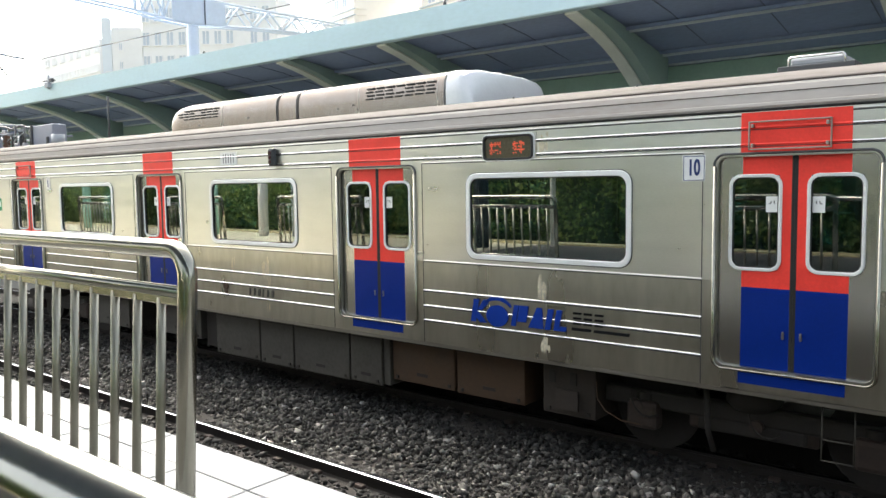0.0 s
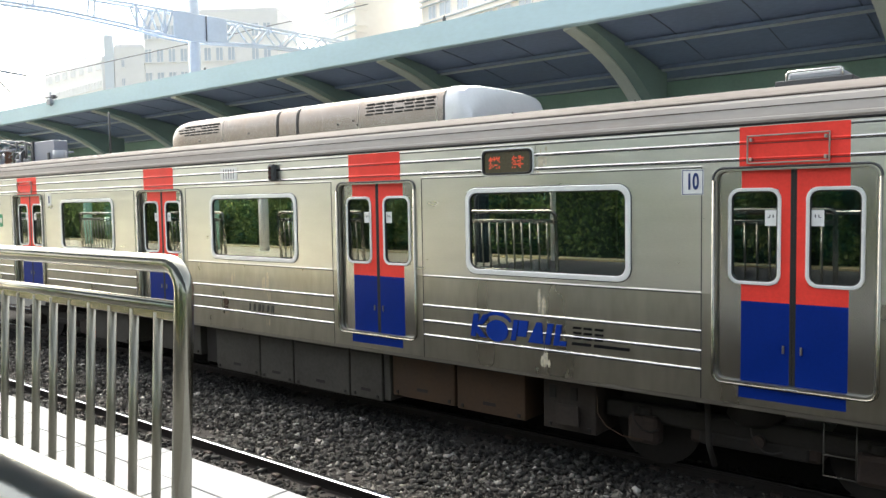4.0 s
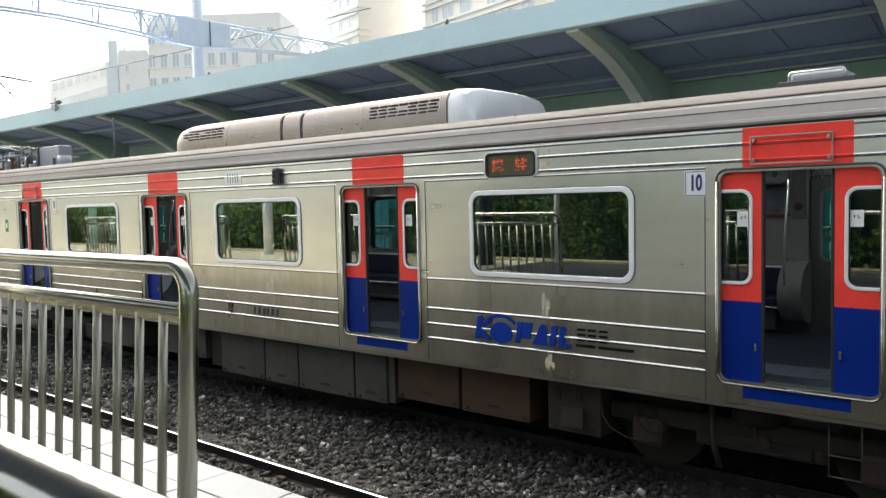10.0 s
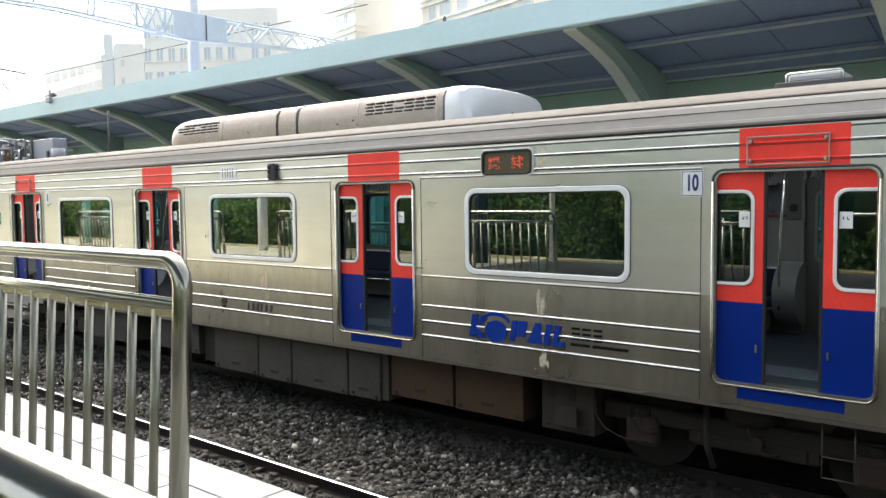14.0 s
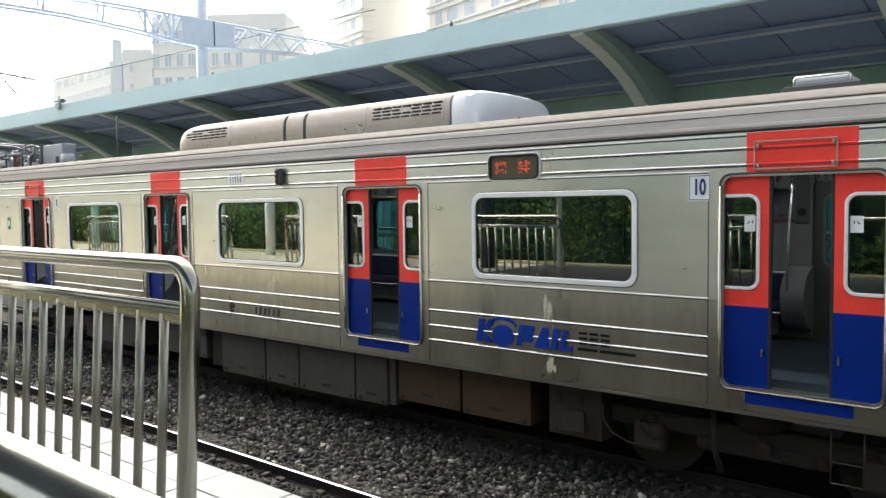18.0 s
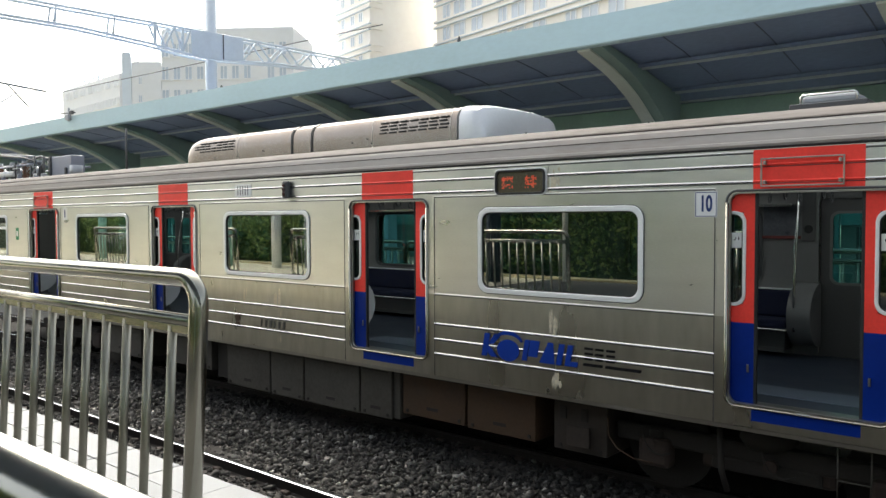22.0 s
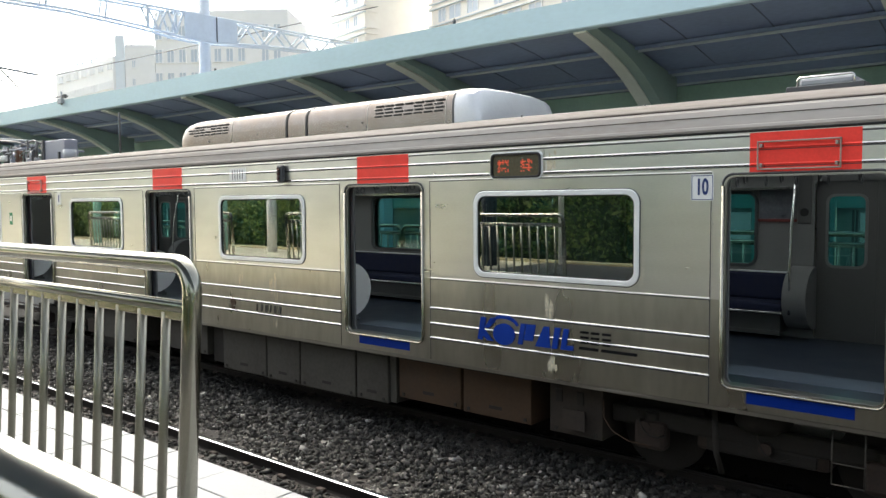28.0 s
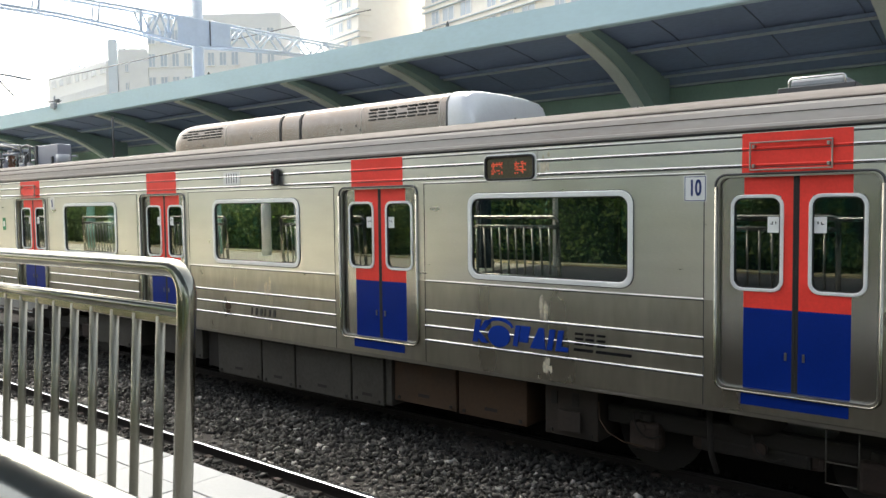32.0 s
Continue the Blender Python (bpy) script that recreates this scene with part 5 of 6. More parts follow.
def interior(car):
    for row, (y0, y1, yw) in enumerate(((0.16, 0.60, 0.16), (2.52, 2.96, 2.96))):
        dz = -0.03 * row
        for k in range(4):
            a, b = -PITCH * k - PITCH + 0.88, -PITCH * k - 0.88
            b0 = min(b, X1 - 0.3)
            seat = part("bench_seat", box(a, b0, y0, y1, 1.50 + dz, 1.60 + dz, 0.03), SEAT, car, "long navy cloth bench along the side")
            back = (yw + 0.005, yw + 0.09) if row == 0 else (yw - 0.09, yw - 0.005)
            part("backrest", box(a, b0, *back, 1.60 + dz, 1.93 + dz, 0.03), SEAT, seat)
            part("back_cap", box(a, b0, *back, 1.93 + dz, 1.945 + dz, 0.004), ALU, seat)
            part("heater_trim", box(a + 0.05, b0 - 0.05, *((y0 + 0.30, y0 + 0.33) if row == 0 else (y1 - 0.33, y1 - 0.30)), 1.18, 1.23, 0.005), INNER_DARK, seat)
            hy = (y0 + 0.02, y0 + 0.30) if row == 0 else (y1 - 0.30, y1 - 0.02)
            part("heater", box(a + 0.05, b0 - 0.05, *hy, 1.20, 1.45, 0.01), INNER_DARK, seat)
            edge = y1 if row == 0 else y0
            part("seat_rail", tube([(a, edge, 1.49 + dz), (b0, edge, 1.49 + dz)], 0.016, 8), CHROME, seat)
            for x in (a - 0.02, b0 + 0.02):
                # far panels get a greyer colour for the dimmer light there
                part("end_panel", side_panel(x, y0, y1, row, 0.0 if row == 0 else (0.23 if x > (a + b) / 2 else -0.23)), INNER_PALE if row == 0 else INNER, seat, "rounded pale end panel" if row == 0 else "rounded end panel, greyed for the dim far side")
                ye = y1 - 0.01 if row == 0 else y0 + 0.01
                s = 1 if row == 0 else -1
                px = 0.06 if x > (a + b) / 2 else -0.06
                if row == 1:
                    part("grab_pole", tube([(x + px, ye, 1.45), (x + px, ye + 0.01 * s, 1.9), (x + px, ye - 0.03 * s, 2.4), (x + px, ye - 0.13 * s, 2.85), (x + px, ye - 0.16 * s, 3.3)], 0.016, 10), CHROME, seat)
                if row == 0:
                    part("door_grab_bar", tube([(x + (0.03 if x > (a + b) / 2 else -0.03), y0 + 0.05, 1.55), (x + (0.03 if x > (a + b) / 2 else -0.03), y0 + 0.05, 2.5)], 0.013, 8), CHROME, seat)
            ry = 0.45 if row == 0 else 2.67
            part("luggage_rack", box(a, b0, min(yw, ry), max(yw, ry), 2.90, 2.93), CHROME, seat)
            # hand straps
            sy = 0.72 if row == 0 else 2.40
            rail = part("strap_rail", tube([(a, sy, 3.20), (b0, sy, 3.20)], 0.016, 8), CHROME, seat)
    for c in DOORS:
        part("entrance_strip", box(c - 0.95, c + 0.95, 0.48, 0.93, 1.12, 1.129), FLOOR_PALE, car, "pale blue floor strip at a door")
    # lamps are assumed, out of sight, to brighten the dark interior
    for y in (1.05, 2.07):
        part("ceiling_light", box(X0 + 0.4, X1 - 0.4, y - 0.06, y + 0.06, 3.27, 3.298, 0.008), TUBE_LIGHT, car, "long lit ceiling lamp, assumed to brighten the car")
    strap = bmesh.new()
    box(-0.03, 0.03, -0.012, 0.012, 3.13, 3.21, 0.004, strap)
    box(-0.014, 0.014, -0.004, 0.004, 3.03, 3.135, 0, strap)
    tube([(0.0, 0.045 * math.cos(a * math.pi / 6), 2.985 + 0.045 * math.sin(a * math.pi / 6)) for a in range(12)], 0.009, 6, strap, closed=True)
    strap = mesh_of(strap, "hand_strap", DARKGREY)
    for i in range(64):
        x = 1.6 - i * 0.33
        for sy in (0.72, 2.40):
            part("hand_strap", strap, None, car).location = (x, sy, 0)
    # advert boards and a maintenance panel beside the far doors
    for c in DOORS:
        for s in (-1, 1):
            part("intercom_panel", box(c + s * 0.76 - 0.075, c + s * 0.76 + 0.075, 2.94, 2.962, 2.49, 3.1, 0.006), INNER_DARK, car)
            part("round_button", tube([(c + s * 0.76, 2.93, 2.63), (c + s * 0.76, 2.945, 2.63)], 0.05, 12), BLACK, car)
        ad = part("advert_board", box(c - 1.28, c - 0.86, 2.93, 2.958, 2.52, 2.92, 0.006), ADVERT, car, "dull framed advert board")
        part("red_strip", box(c - 1.29, c - 0.84, 2.922, 2.932, 2.515, 2.55, 0.002), RED_DARK, ad)


def side_panel(x, y0, y1, row, thick=0.0):
    """A rounded panel at the end of a bench: a quarter disc standing on edge."""
    pts = []
    if row == 0:
        pts = [(y0, 1.25)] + [(y0 + 0.05 + 0.42 * math.cos(radians(a)), 1.62 + 0.37 * math.sin(radians(a))) for a in range(-90, 91, 15)] + [(y0, 1.99)]
    else:
        pts = [(y1, 1.25)] + [(y1 - 0.05 - 0.42 * math.cos(radians(a)), 1.62 + 0.37 * math.sin(radians(a))) for a in range(-90, 91, 15)] + [(y1, 1.99)]
    return loft([[(x + d, y, z) for y, z in pts] for d in (min(0, thick) - 0.014, max(0, thick) + 0.014)], angle=30)

# ---- railings ----
def railing(length=2.74, top=2.5357, mid=2.368):
    """Stainless railing section: a bent top tube on two posts, two lower rails and upright bars. Its end post stands at x = 0, the rest runs to -x."""
    r = thing("railing", "brushed stainless steel platform railing with upright bars", "railing", "railings along the platform edge")
    zt, bend = top - DECK_Z, 0.11
    pts = [(0, 0, 0.0), (0, 0, zt - bend)]
    pts += [(-bend + bend * math.cos(radians(a)), 0, zt - bend + bend * math.sin(radians(a))) for a in range(15, 91, 15)]
    pts += [(-length + bend + bend * math.cos(radians(a)), 0, zt - bend + bend * math.sin(radians(a))) for a in range(90, 181, 15)]
    pts += [(-length, 0, 0.0)]
    part("frame", tube(pts, 0.038, 20), TUBE, r, "bent stainless top tube and posts")
    zm = mid - DECK_Z
    part("mid_rail", tube([(-0.03, 0, zm), (-length + 0.03, 0, zm)], 0.024, 14), TUBE, r)
    part("bar_channel", box(-length + 0.03, -0.03, -0.014, 0.014, zm - 0.055, zm - 0.02, 0.003), TUBE, r)
    part("bottom_rail", tube([(-0.03, 0, 0.30), (-length + 0.03, 0, 0.30)], 0.022, 12), TUBE, r)
    bar = mesh_of(tube([(0, 0, 0.30), (0, 0, zm - 0.03)], 0.0185, 12), "bar", BAR_TUBE)
    for i in range(1, round(length / 0.183)):
        part("bar", bar, None, r).location.x = -0.183 * i
    foot = mesh_of(tube([(0, 0, 0), (0, 0, 0.008), (0, 0, 0.02)], [0.075, 0.075, 0.045], 20), "base_flange", TUBE)
    for x in (0, -length):
        part("base_flange", foot, None, r).location.x = x
    return r


def railings():
    r = railing()
    r.matrix_world = pose(-0.835, -5.274, DECK_Z, -3.2)
    for k in range(5):
        copy_thing(r, pose(-5.42 - 5.0 * k, -5.274, DECK_Z, -3.2))
    r = railing(2.76, 2.31, 2.18)
    r.matrix_world = pose(-0.41, 4.7, DECK_Z)
    for k in (-2, -1, 1, 2, 3, 4, 5, 6, 7, 8):
        copy_thing(r, pose(-0.41 - 2.83 * k, 4.7, DECK_Z))
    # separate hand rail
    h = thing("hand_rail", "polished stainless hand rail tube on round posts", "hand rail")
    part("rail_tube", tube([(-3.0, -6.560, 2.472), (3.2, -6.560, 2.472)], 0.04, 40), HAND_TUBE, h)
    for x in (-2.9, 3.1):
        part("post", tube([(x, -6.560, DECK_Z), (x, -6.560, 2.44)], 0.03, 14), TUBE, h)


# ---- back of the near platform ----
def back_of_platform():
    w = bmesh.new()
    box(-70, 60, -11.6, -11.2, -0.9, 1.08, 0.0, w)
    wall = lone("planter_wall", w, CONCRETE, "low concrete planter wall behind the platform", "wall", kind="structure")
    part("coping", box(-70, 60, -11.66, -11.14, 1.08, 1.17, 0.02), LITTER, wall, "strip of leaf litter")
    rng = np.random.default_rng(11)
    n = 130000
    x = np.where(rng.random(n) < 0.85, rng.uniform(-46, 14, n), rng.uniform(14, 60, n))
    top = np.where(x < -13, 3.0, np.where(x < -7.5, 5.7, 3.9)) + np.where(x < -13, 0.15, 1.0) * (1.2 * np.sin(x * 0.55) + 0.9 * np.sin(x * 1.7 + 1) + 0.4 * np.sin(x * 4.1))
    z = 1.14 + (top - 1.14) * rng.random(n) ** 0.8
    y = -11.75 - 1.3 * rng.random(n) + 0.3 * np.sin(x * 2.3 + z * 2)
    ok = np.sin(x * 1.3 + 2 * np.sin(z * 1.1)) + rng.uniform(-0.4, 1.4, n) > -0.75
    c = np.stack([x, y, z], 1)[ok]
    n = len(c)
    a = rng.normal(size=(n, 3))
    a /= np.linalg.norm(a, axis=1)[:, None]
    b = np.cross(a, rng.normal(size=(n, 3)))
    b /= np.linalg.norm(b, axis=1)[:, None]
    s = rng.uniform(0.045, 0.10, (n, 1))
    v = np.stack([c - a * s, c + b * s * 0.6, c + a * s, c - b * s * 0.6], 1)
    me = bpy.data.meshes.new("ivy_hedge")
    me.vertices.add(n * 4)
    me.vertices.foreach_set("co", v.astype(np.float32).ravel())
    me.loops.add(n * 4)
    me.loops.foreach_set("vertex_index", np.arange(n * 4, dtype=np.int32))
    me.polygons.add(n)
    me.polygons.foreach_set("loop_start", np.arange(0, n * 4, 4, dtype=np.int32))
    me.update(calc_edges=True)
    me.materials.append(LEAF)
    tagged(new("ivy_hedge", me), "dense green ivy hedge behind the planter wall", "hedge", kind="stuff")
    bank = bmesh.new()
    box(-70, -13, -20, -12.9, -0.9, 2.3, 0, bank)
    box(-13, 60, -20, -12.9, -0.9, 3.4, 0, bank)
    lone("bank", bank, BANK, "overgrown dark bank behind the hedge", "bank", kind="structure")
    # roof is out of view, sized for the shade and reflections it gives
    shelter = thing("near_shelter", "unseen dark shelter roof with a mint edge on teal columns", "canopy")
    part("roof", box(-14.0, 60, -9.3, -6.3, 4.6, 4.75, 0.01), CANOPY_DECK, shelter, "dark blue-grey roof deck")
    part("edge", box(-14.0, 60, -6.3, -6.2, 4.5, 4.8, 0.01), CANOPY, shelter)
    col = mesh_of(tube([(0, 0, 0), (0, 0, 3.8)], 0.17, 20), "column", COLUMN)
    for x in (-6.0, 1.0, 9.0, 17.0, 25.0):
        part("column", col, None, shelter).location = (x, -9.6, DECK_Z - 0.33)
    for x in (-22.2, -31.5):
        c = lone("teal_column", col, None, "teal painted round column on the near platform", "column", "teal columns")
        c.location = (x, -9.6, DECK_Z - 0.012)
    # this column is coloured navy to stand for its shade
    c = lone("dark_column", mesh_of(tube([(0, 0, 0), (0, 0, 3.48)], 0.2, 20), "dark_column", COLUMN_DARK), None, "round column on the near platform, coloured dark as if shaded", "column")
    c.location = (-10.3, -9.6, DECK_Z - 0.012)
    post = lone("pale_post", tube([(0, 0, 0), (0, 0, 5.2)], 0.075, 16), FACADE_TAN, "pale round post by the hedge", "post")
    post.location = (-8.9, -10.9, DECK_Z - 0.012)
    c = lone("grey_column", tube([(0, 0, 0), (0, 0, 3.48)], 0.19, 20), GREYBOX, "blue-grey round column at the back of the platform", "column")
    c.location = (-18.6, -10.4, DECK_Z - 0.012)
    post = lone("white_pillar", tube([(0, 0, 0), (0, 0, 1.75), (0, 0, 1.9)], [0.17, 0.17, 0.08], 18), INNER_PALE, "white round pillar at the back of the platform", "pillar")
    post.location = (-19.9, -10.0, DECK_Z - 0.012)


def far_side():
    """What shows through the train's windows on the other side."""
    # barrier is assumed: bright sheets and a darker beam fill the windows' view
    bm = bmesh.new()
    box(-70, 60, 9.55, 9.85, -0.9, 1.45, 0.0, bm)
    wall = lone("noise_barrier", bm, CONCRETE, "assumed barrier of milky teal sheets, a bright backing for the windows", "wall", kind="structure")
    for i in range(22):
        x = 4.0 - i * 1.5
        part("panel_post", box(x - 0.04, x + 0.04, 9.56, 9.66, 1.45, 3.0, 0.01), TEAL, wall)
        part("sheet", box(x + 0.04, x + 1.46, 9.69, 9.70, 1.45, 2.62, 0), SHEET, wall, "milky translucent sheet")
    part("header_beam", box(-70, 60, 9.62, 9.78, 2.62, 3.0, 0.01), TEAL, wall, "dull teal header beam")
    for x in (-0.9, -3.4, -13.6, -16.8):
        b = thing("sign_post", "dark slim posts with a pale panel", "sign post")
        part("panel", box(x - 0.32, x + 0.32, 8.1, 8.14, 1.95, 2.55, 0.01), WHITE, b)
        for d in (-0.42, -0.36):
            part("post", box(x + d - 0.02, x + d + 0.02, 8.06, 8.1, DECK_Z, 2.6, 0.004), DARKGREY, b)


# ---- overhead line ----
GX = -22.0


def gantry():
    g = thing("catenary_gantry", "pale galvanised lattice gantry over the tracks", "gantry")
    top = [(-9.0, 8.95), (3.6, 9.13), (8.0, 9.23), (15.0, 9.34), (19.0, 9.4)]
    low = [(-9.0, 8.40), (2.1, 8.56), (4.2, 8.60), (6.5, 8.51), (8.0, 8.38), (8.84, 8.36), (11.7, 8.61), (14.7, 8.77), (19.0, 8.9)]

    def height(line, y):
        return float(np.interp(y, [p[0] for p in line], [p[1] for p in line]))

    for dx in (-0.2, 0.2):
        for line, r in ((top, 0.045), (low, 0.045)):
            part("chord", tube([(GX + dx, y, z) for y, z in line], r, 8), GANTRY, g)
    ys = [6.7, 7.05, 7.4, 7.7, 8.0, 10.1, 10.75, 11.4, 12.05, 12.7, 13.35, 14.0, 14.65, 15.3, 16.2, 17.1, 18, 19]
    for i, (a, b) in enumerate(zip(ys, ys[1:])):
        if a == 8.0:
            continue
        for dx in (-0.2, 0.2):
            p, q = (height(low, a), height(top, b)) if i % 2 else (height(top, a), height(low, b))
            part("brace", tube([(GX + dx, a, p), (GX + dx, b, q)], 0.035, 6), GANTRY, g)
        if i % 3 == 0 and a < 8:
            part("strut", tube([(GX + 0.2, a, height(low, a)), (GX + 0.2, a, height(top, a))], 0.05, 6), GANTRY, g)
            part("cross_bar", tube([(GX - 0.2, a, height(top, a)), (GX + 0.2, a, height(top, a))], 0.03, 6), GANTRY, g)
    for y in (-7.5, -5.6, -3.8, -1.9, 0.0, 1.8, 3.55, 5.35):
        for dx in (-0.2, 0.2):
            part("strut", tube([(GX + dx, y - 0.08, height(low, y)), (GX + dx, y, height(top, y))], 0.03, 6), GANTRY, g)
        part("brace", tube([(GX - 0.2, y + 0.14, height(low, y)), (GX + 0.2, y, height(top, y))], 0.025, 6), GANTRY, g)
    part("gusset_plate", plate_x(GX + 0.22, [(8.0, 8.40), (8.84, 8.38), (10.1, 8.50), (10.1, 9.27), (8.0, 9.23)], 0.03), GANTRY, g, "solid plate at the joint over the mast")
    part("mast", tube([(GX, 8.92, -0.9), (GX, 8.92, 11.5)], 0.2, 14), GANTRY, g, "round steel mast")
    part("ladder_line", tube([(GX + 0.27, 9.25, 8.4), (GX + 0.27, 9.25, 9.25)], 0.02, 6), DARKGREY, g)


def plate_x(x, pts, thick):
    return loft([[(x + d, y, z) for y, z in pts] for d in (0, thick)])


def overhead():
    arm = thing("catenary_cantilever", "overhead line cantilever arm with brown insulators", "cantilever")
    part("arm", tube([(-22.0, -4.5, 7.2), (-21.8, -1.6, 6.9)], 0.03, 8), GREYBOX, arm)
    part("brace", tube([(-22.0, -4.5, 6.5), (-21.8, -2.2, 6.95)], 0.025, 8), GREYBOX, arm)
    part("insulator", tube([(-21.8, -2.6 + 0.05 * k, 6.98) for k in range(9)], [0.03 if k % 2 else 0.07 for k in range(9)], 8), INSULATOR, arm)
    arm = thing("catenary_cantilever", "thin overhead line cantilever above the far canopy", "cantilever")
    part("arm", tube([(-24.0, 2.0, 7.06), (-24.0, 2.9, 7.0), (-24.0, 4.15, 6.9)], 0.028, 8), DARKGREY, arm)
    part("hanger", tube([(-24.0, 2.0, 7.06), (-23.0, 2.0, 7.8), (-22.2, 2.0, 8.42)], 0.02, 8), GREYBOX, arm)
    part("brace", tube([(-24.0, 3.0, 6.98), (-24.0, 3.62, 6.34)], 0.022, 8), DARKGREY, arm)
    part("stay", tube([(-24.0, 2.0, 6.1), (-24.0, 2.82, 6.43), (-24.0, 3.38, 6.85)], 0.02, 8), GREYBOX, arm)
    for y, z in ((3.05, 6.99), (3.5, 6.955), (3.9, 6.92)):
        part("insulator", tube([(-24.0, y - 0.09 + 0.03 * k, z) for k in range(7)], [0.02 if k % 2 else 0.05 for k in range(7)], 8), GREYBOX, arm)
    w = thing("feeder_wire", "thin dark feeder wire beyond the canopy", "wire")
    part("strand", tube([(-60, 6.5, 7.4), (-40, 12.0, 9.6), (-22, 17.5, 11.2)], 0.02, 5), DARKGREY, w)


def canopy_device():
    d = thing("canopy_camera", "small grey camera bracket clamped on the canopy edge", "camera bracket")
    part("upright", tube([(-20.82, 3.40, 5.62), (-20.80, 3.40, 6.0)], 0.025, 8), GREYBOX, d)
    part("arm", tube([(-21.3, 3.40, 5.88), (-20.42, 3.40, 5.83)], 0.02, 8), DARKGREY, d)
    part("housing", box(-20.95, -20.72, 3.34, 3.438, 5.66, 5.80, 0.01), GREYBOX, d)
    part("clamp", box(-20.7, -20.55, 3.36, 3.438, 5.80, 5.90, 0.01), DARKGREY, d)
    for x, h in ((-13.5, 0.08), (-6.55, 0.12)):
        k = lone("canopy_stub", tube([(0, 0, 0), (0, 0, h * 0.6), (0, 0, h)], [0.03, 0.03, 0.012], 8), DARKGREY, "small dark stub on the canopy edge", "roof stub")
        k.location = (x, 3.54, 5.76)


# ---- distant buildings ----
def building(name, label, p0, p1, depth, z1, wall_mat, windows, ledges=(), flank=0.0):
    """A block whose front runs from p0 to p1. Each window is (along the front, sill height, width, height); ledges run round the corner for the length flank."""
    a, b = Vector((*p0, 0)), Vector((*p1, 0))
    ux = (b - a).normalized()
    uy = Vector((-ux.y, ux.x, 0))
    m = Matrix(((ux.x, uy.x, 0, a.x), (ux.y, uy.y, 0, a.y), (0, 0, 1, 0), (0, 0, 0, 1)))
    span = (b - a).length
    t = thing(name, label, "building", at=m)
    part("wall", box(0, span, 0, depth, -0.9, z1), wall_mat, t)
    part("roof", box(0.1, span - 0.1, 0.1, depth - 0.1, z1, z1 + 0.3), wall_mat, t)
    made = {}
    for x, z, w, h in windows:
        if (w, h) not in made:
            fr = bmesh.new()
            for q in ((-w / 2 - 0.14, -w / 2, 0, h), (w / 2, w / 2 + 0.14, 0, h), (-0.05, 0.05, 0, h)):
                box(q[0], q[1], -0.14, 0.03, q[2], q[3], 0, fr)
            box(-w / 2 - 0.14, w / 2 + 0.14, -0.14, 0.03, h, h + 0.14, 0, fr)
            made[w, h] = mesh_of(box(-w / 2, w / 2, -0.05, 0.02, 0, h), "window", HAZED_GLASS), mesh_of(fr, "window_frame", FACADE_WHITE), mesh_of(box(-w / 2 - 0.2, w / 2 + 0.2, -0.28, 0.03, -0.16, 0), "window_sill", wall_mat)
        pane_me, frame_me, sill_me = made[w, h]
        win = part("window", pane_me, None, t)
        win.location = (x, 0, z)
        part("window_frame", frame_me, None, win)
        part("window_sill", sill_me, None, win)
    for z in ledges:
        led = part("ledge", box(-0.4, span + 0.35, -0.45, 0.05, z - 0.16, z + 0.16), wall_mat, t)
        part("drip_edge", box(-0.4, span + 0.37, -0.47, 0.05, z - 0.3, z - 0.16), HAZED_GLASS, led)
        if flank:
            part("corner_ledge", box(span + 0.02, span + 0.35, 0.05, flank, z - 0.16, z + 0.16), wall_mat, led)
    return t


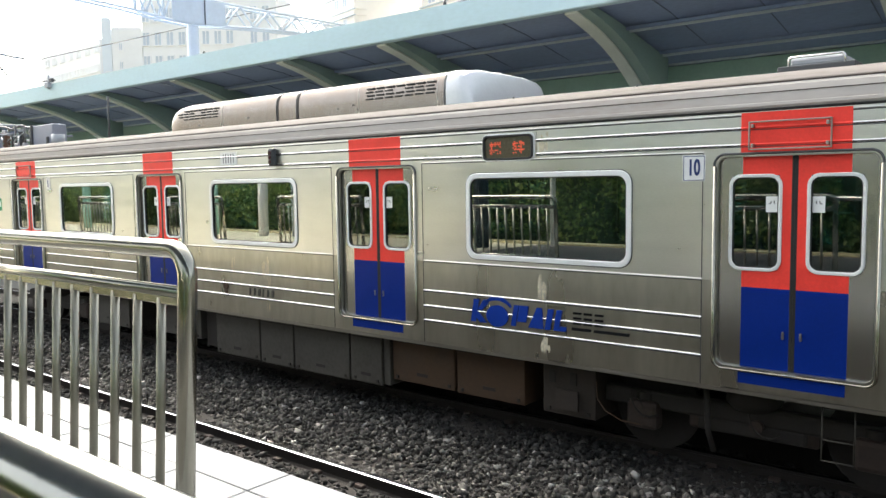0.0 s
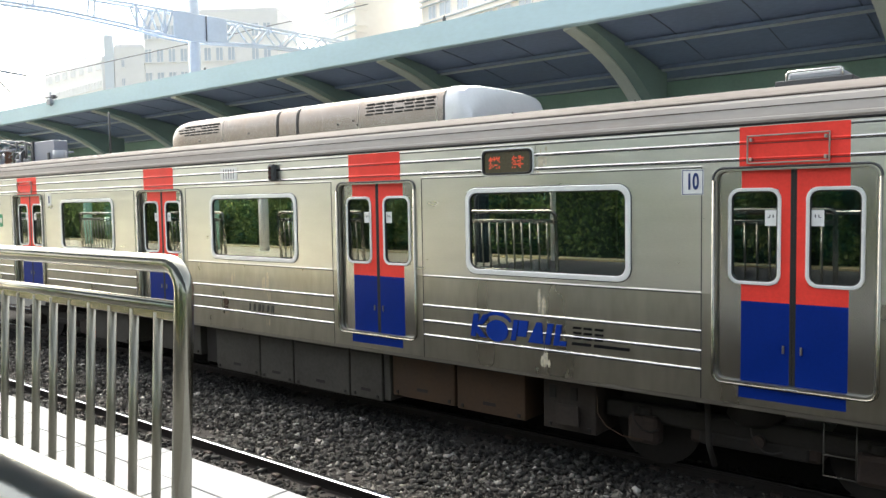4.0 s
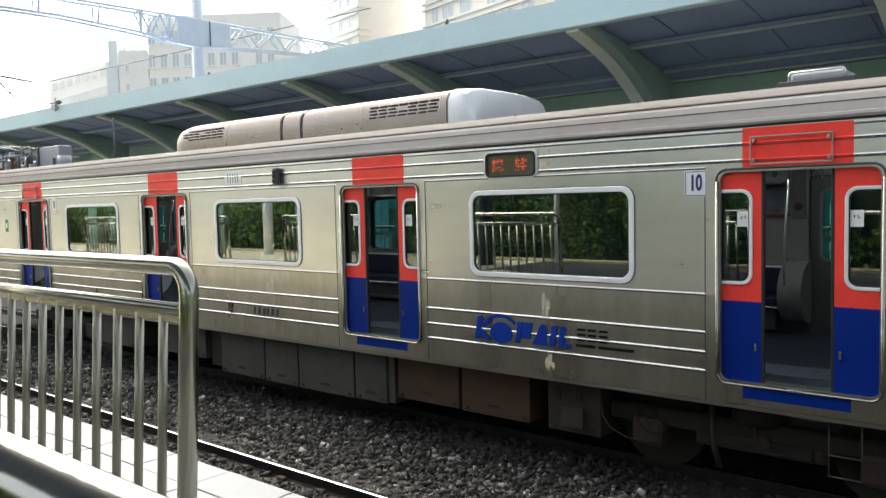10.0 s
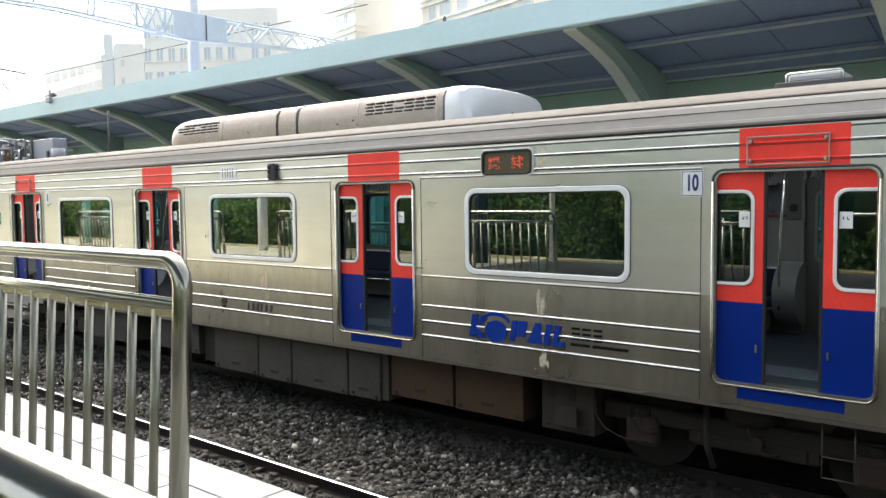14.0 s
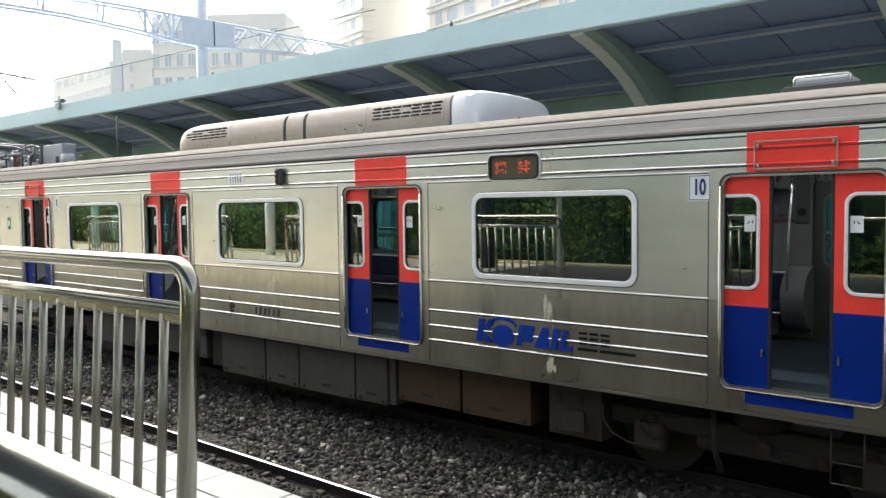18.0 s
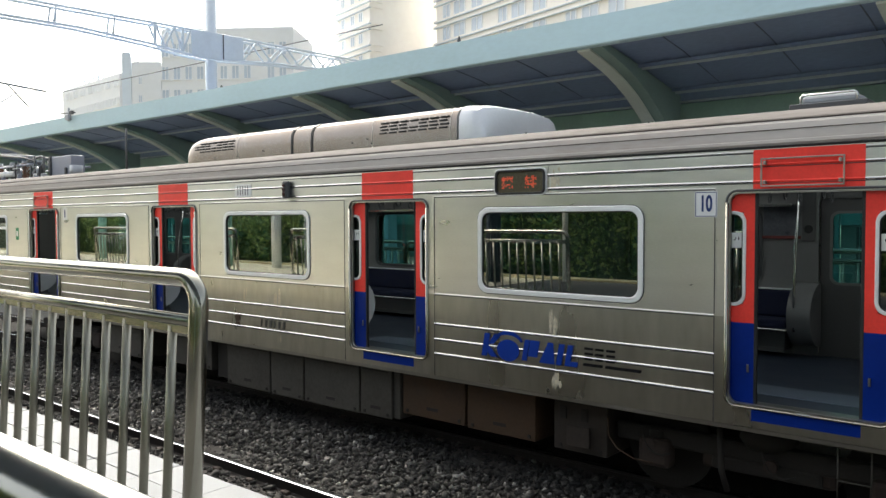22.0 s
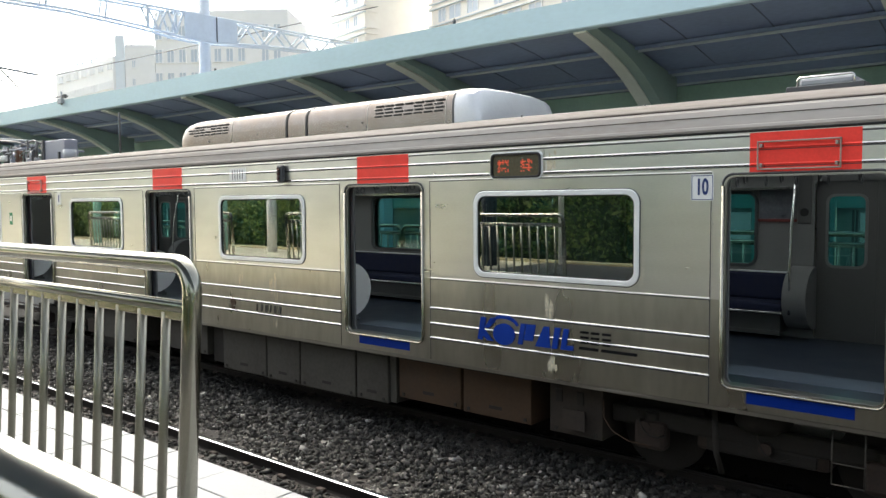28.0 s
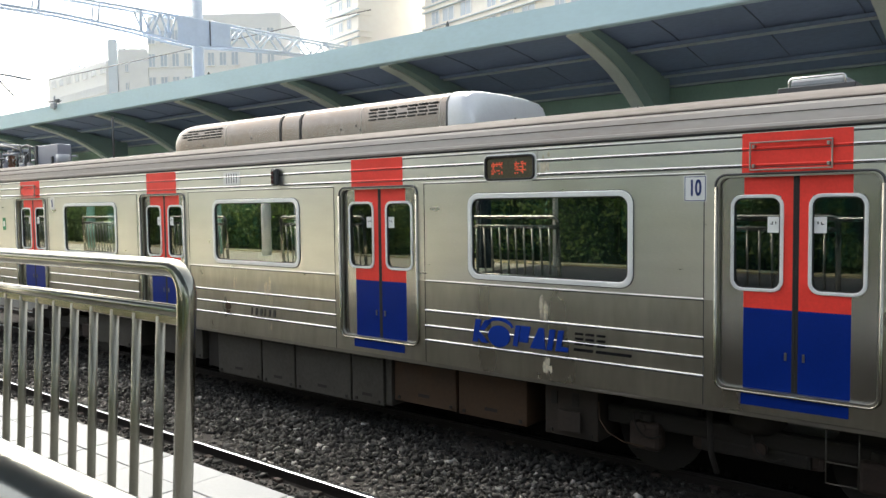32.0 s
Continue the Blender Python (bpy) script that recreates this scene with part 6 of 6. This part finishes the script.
def city():
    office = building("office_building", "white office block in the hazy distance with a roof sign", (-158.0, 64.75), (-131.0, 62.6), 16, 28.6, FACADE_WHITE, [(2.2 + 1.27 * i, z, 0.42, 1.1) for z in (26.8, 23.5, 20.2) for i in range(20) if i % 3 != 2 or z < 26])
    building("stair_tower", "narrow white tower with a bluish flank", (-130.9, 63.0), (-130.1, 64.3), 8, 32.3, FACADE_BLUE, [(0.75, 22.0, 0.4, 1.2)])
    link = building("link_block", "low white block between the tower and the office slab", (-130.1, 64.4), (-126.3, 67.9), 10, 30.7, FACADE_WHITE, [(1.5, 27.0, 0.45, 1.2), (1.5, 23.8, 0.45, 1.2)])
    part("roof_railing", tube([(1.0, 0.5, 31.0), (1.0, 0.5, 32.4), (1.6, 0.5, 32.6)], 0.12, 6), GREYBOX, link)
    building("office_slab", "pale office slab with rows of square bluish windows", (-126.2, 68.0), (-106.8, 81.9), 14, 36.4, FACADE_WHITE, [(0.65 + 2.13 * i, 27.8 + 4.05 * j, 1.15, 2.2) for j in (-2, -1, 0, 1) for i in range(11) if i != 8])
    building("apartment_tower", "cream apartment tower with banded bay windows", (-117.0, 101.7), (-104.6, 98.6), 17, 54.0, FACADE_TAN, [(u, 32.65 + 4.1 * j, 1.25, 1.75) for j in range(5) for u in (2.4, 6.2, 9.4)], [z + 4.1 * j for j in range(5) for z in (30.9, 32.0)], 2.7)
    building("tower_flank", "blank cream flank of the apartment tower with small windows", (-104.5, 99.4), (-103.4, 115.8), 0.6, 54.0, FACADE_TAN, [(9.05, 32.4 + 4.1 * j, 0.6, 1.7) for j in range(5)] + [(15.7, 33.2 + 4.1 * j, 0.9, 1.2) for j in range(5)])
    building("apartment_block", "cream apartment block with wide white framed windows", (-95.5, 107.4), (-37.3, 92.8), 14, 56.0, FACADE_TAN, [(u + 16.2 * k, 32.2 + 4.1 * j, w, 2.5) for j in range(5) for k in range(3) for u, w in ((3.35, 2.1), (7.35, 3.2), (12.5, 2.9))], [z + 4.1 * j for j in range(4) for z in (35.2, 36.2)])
    sign = part("roof_sign", box(8.0, 19.0, 0.9, 1.1, 28.55, 28.7), GREYBOX, office, "small grey roof sign on the office block")
    for i in range(5):
        u = 8.2 + i * 2.2
        part("bar", box(u + 0.45, u + 0.75, 0.9, 1.1, 28.7, 30.1), HAZED_GLASS, sign)
        part("bar", box(u, u + 1.3, 0.92, 1.08, 28.95 + 0.2 * (i % 2), 29.2 + 0.2 * (i % 2)), HAZED_GLASS, sign)
        part("bar", box(u + 0.15, u + 1.15, 0.92, 1.08, 29.62, 29.85), HAZED_GLASS, sign)

# ---- put it together ----
ground()
ballast()
deck = platform_near()
platform_far()
tracks()
canopy()
car = train()
air_conditioner(car)
roof_gear(car)
fittings(car)
running_gear(car)
interior(car)
railings()
back_of_platform()
far_side()
gantry()
overhead()
canopy_device()
city()
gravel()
platform_tiles(deck)
motions()
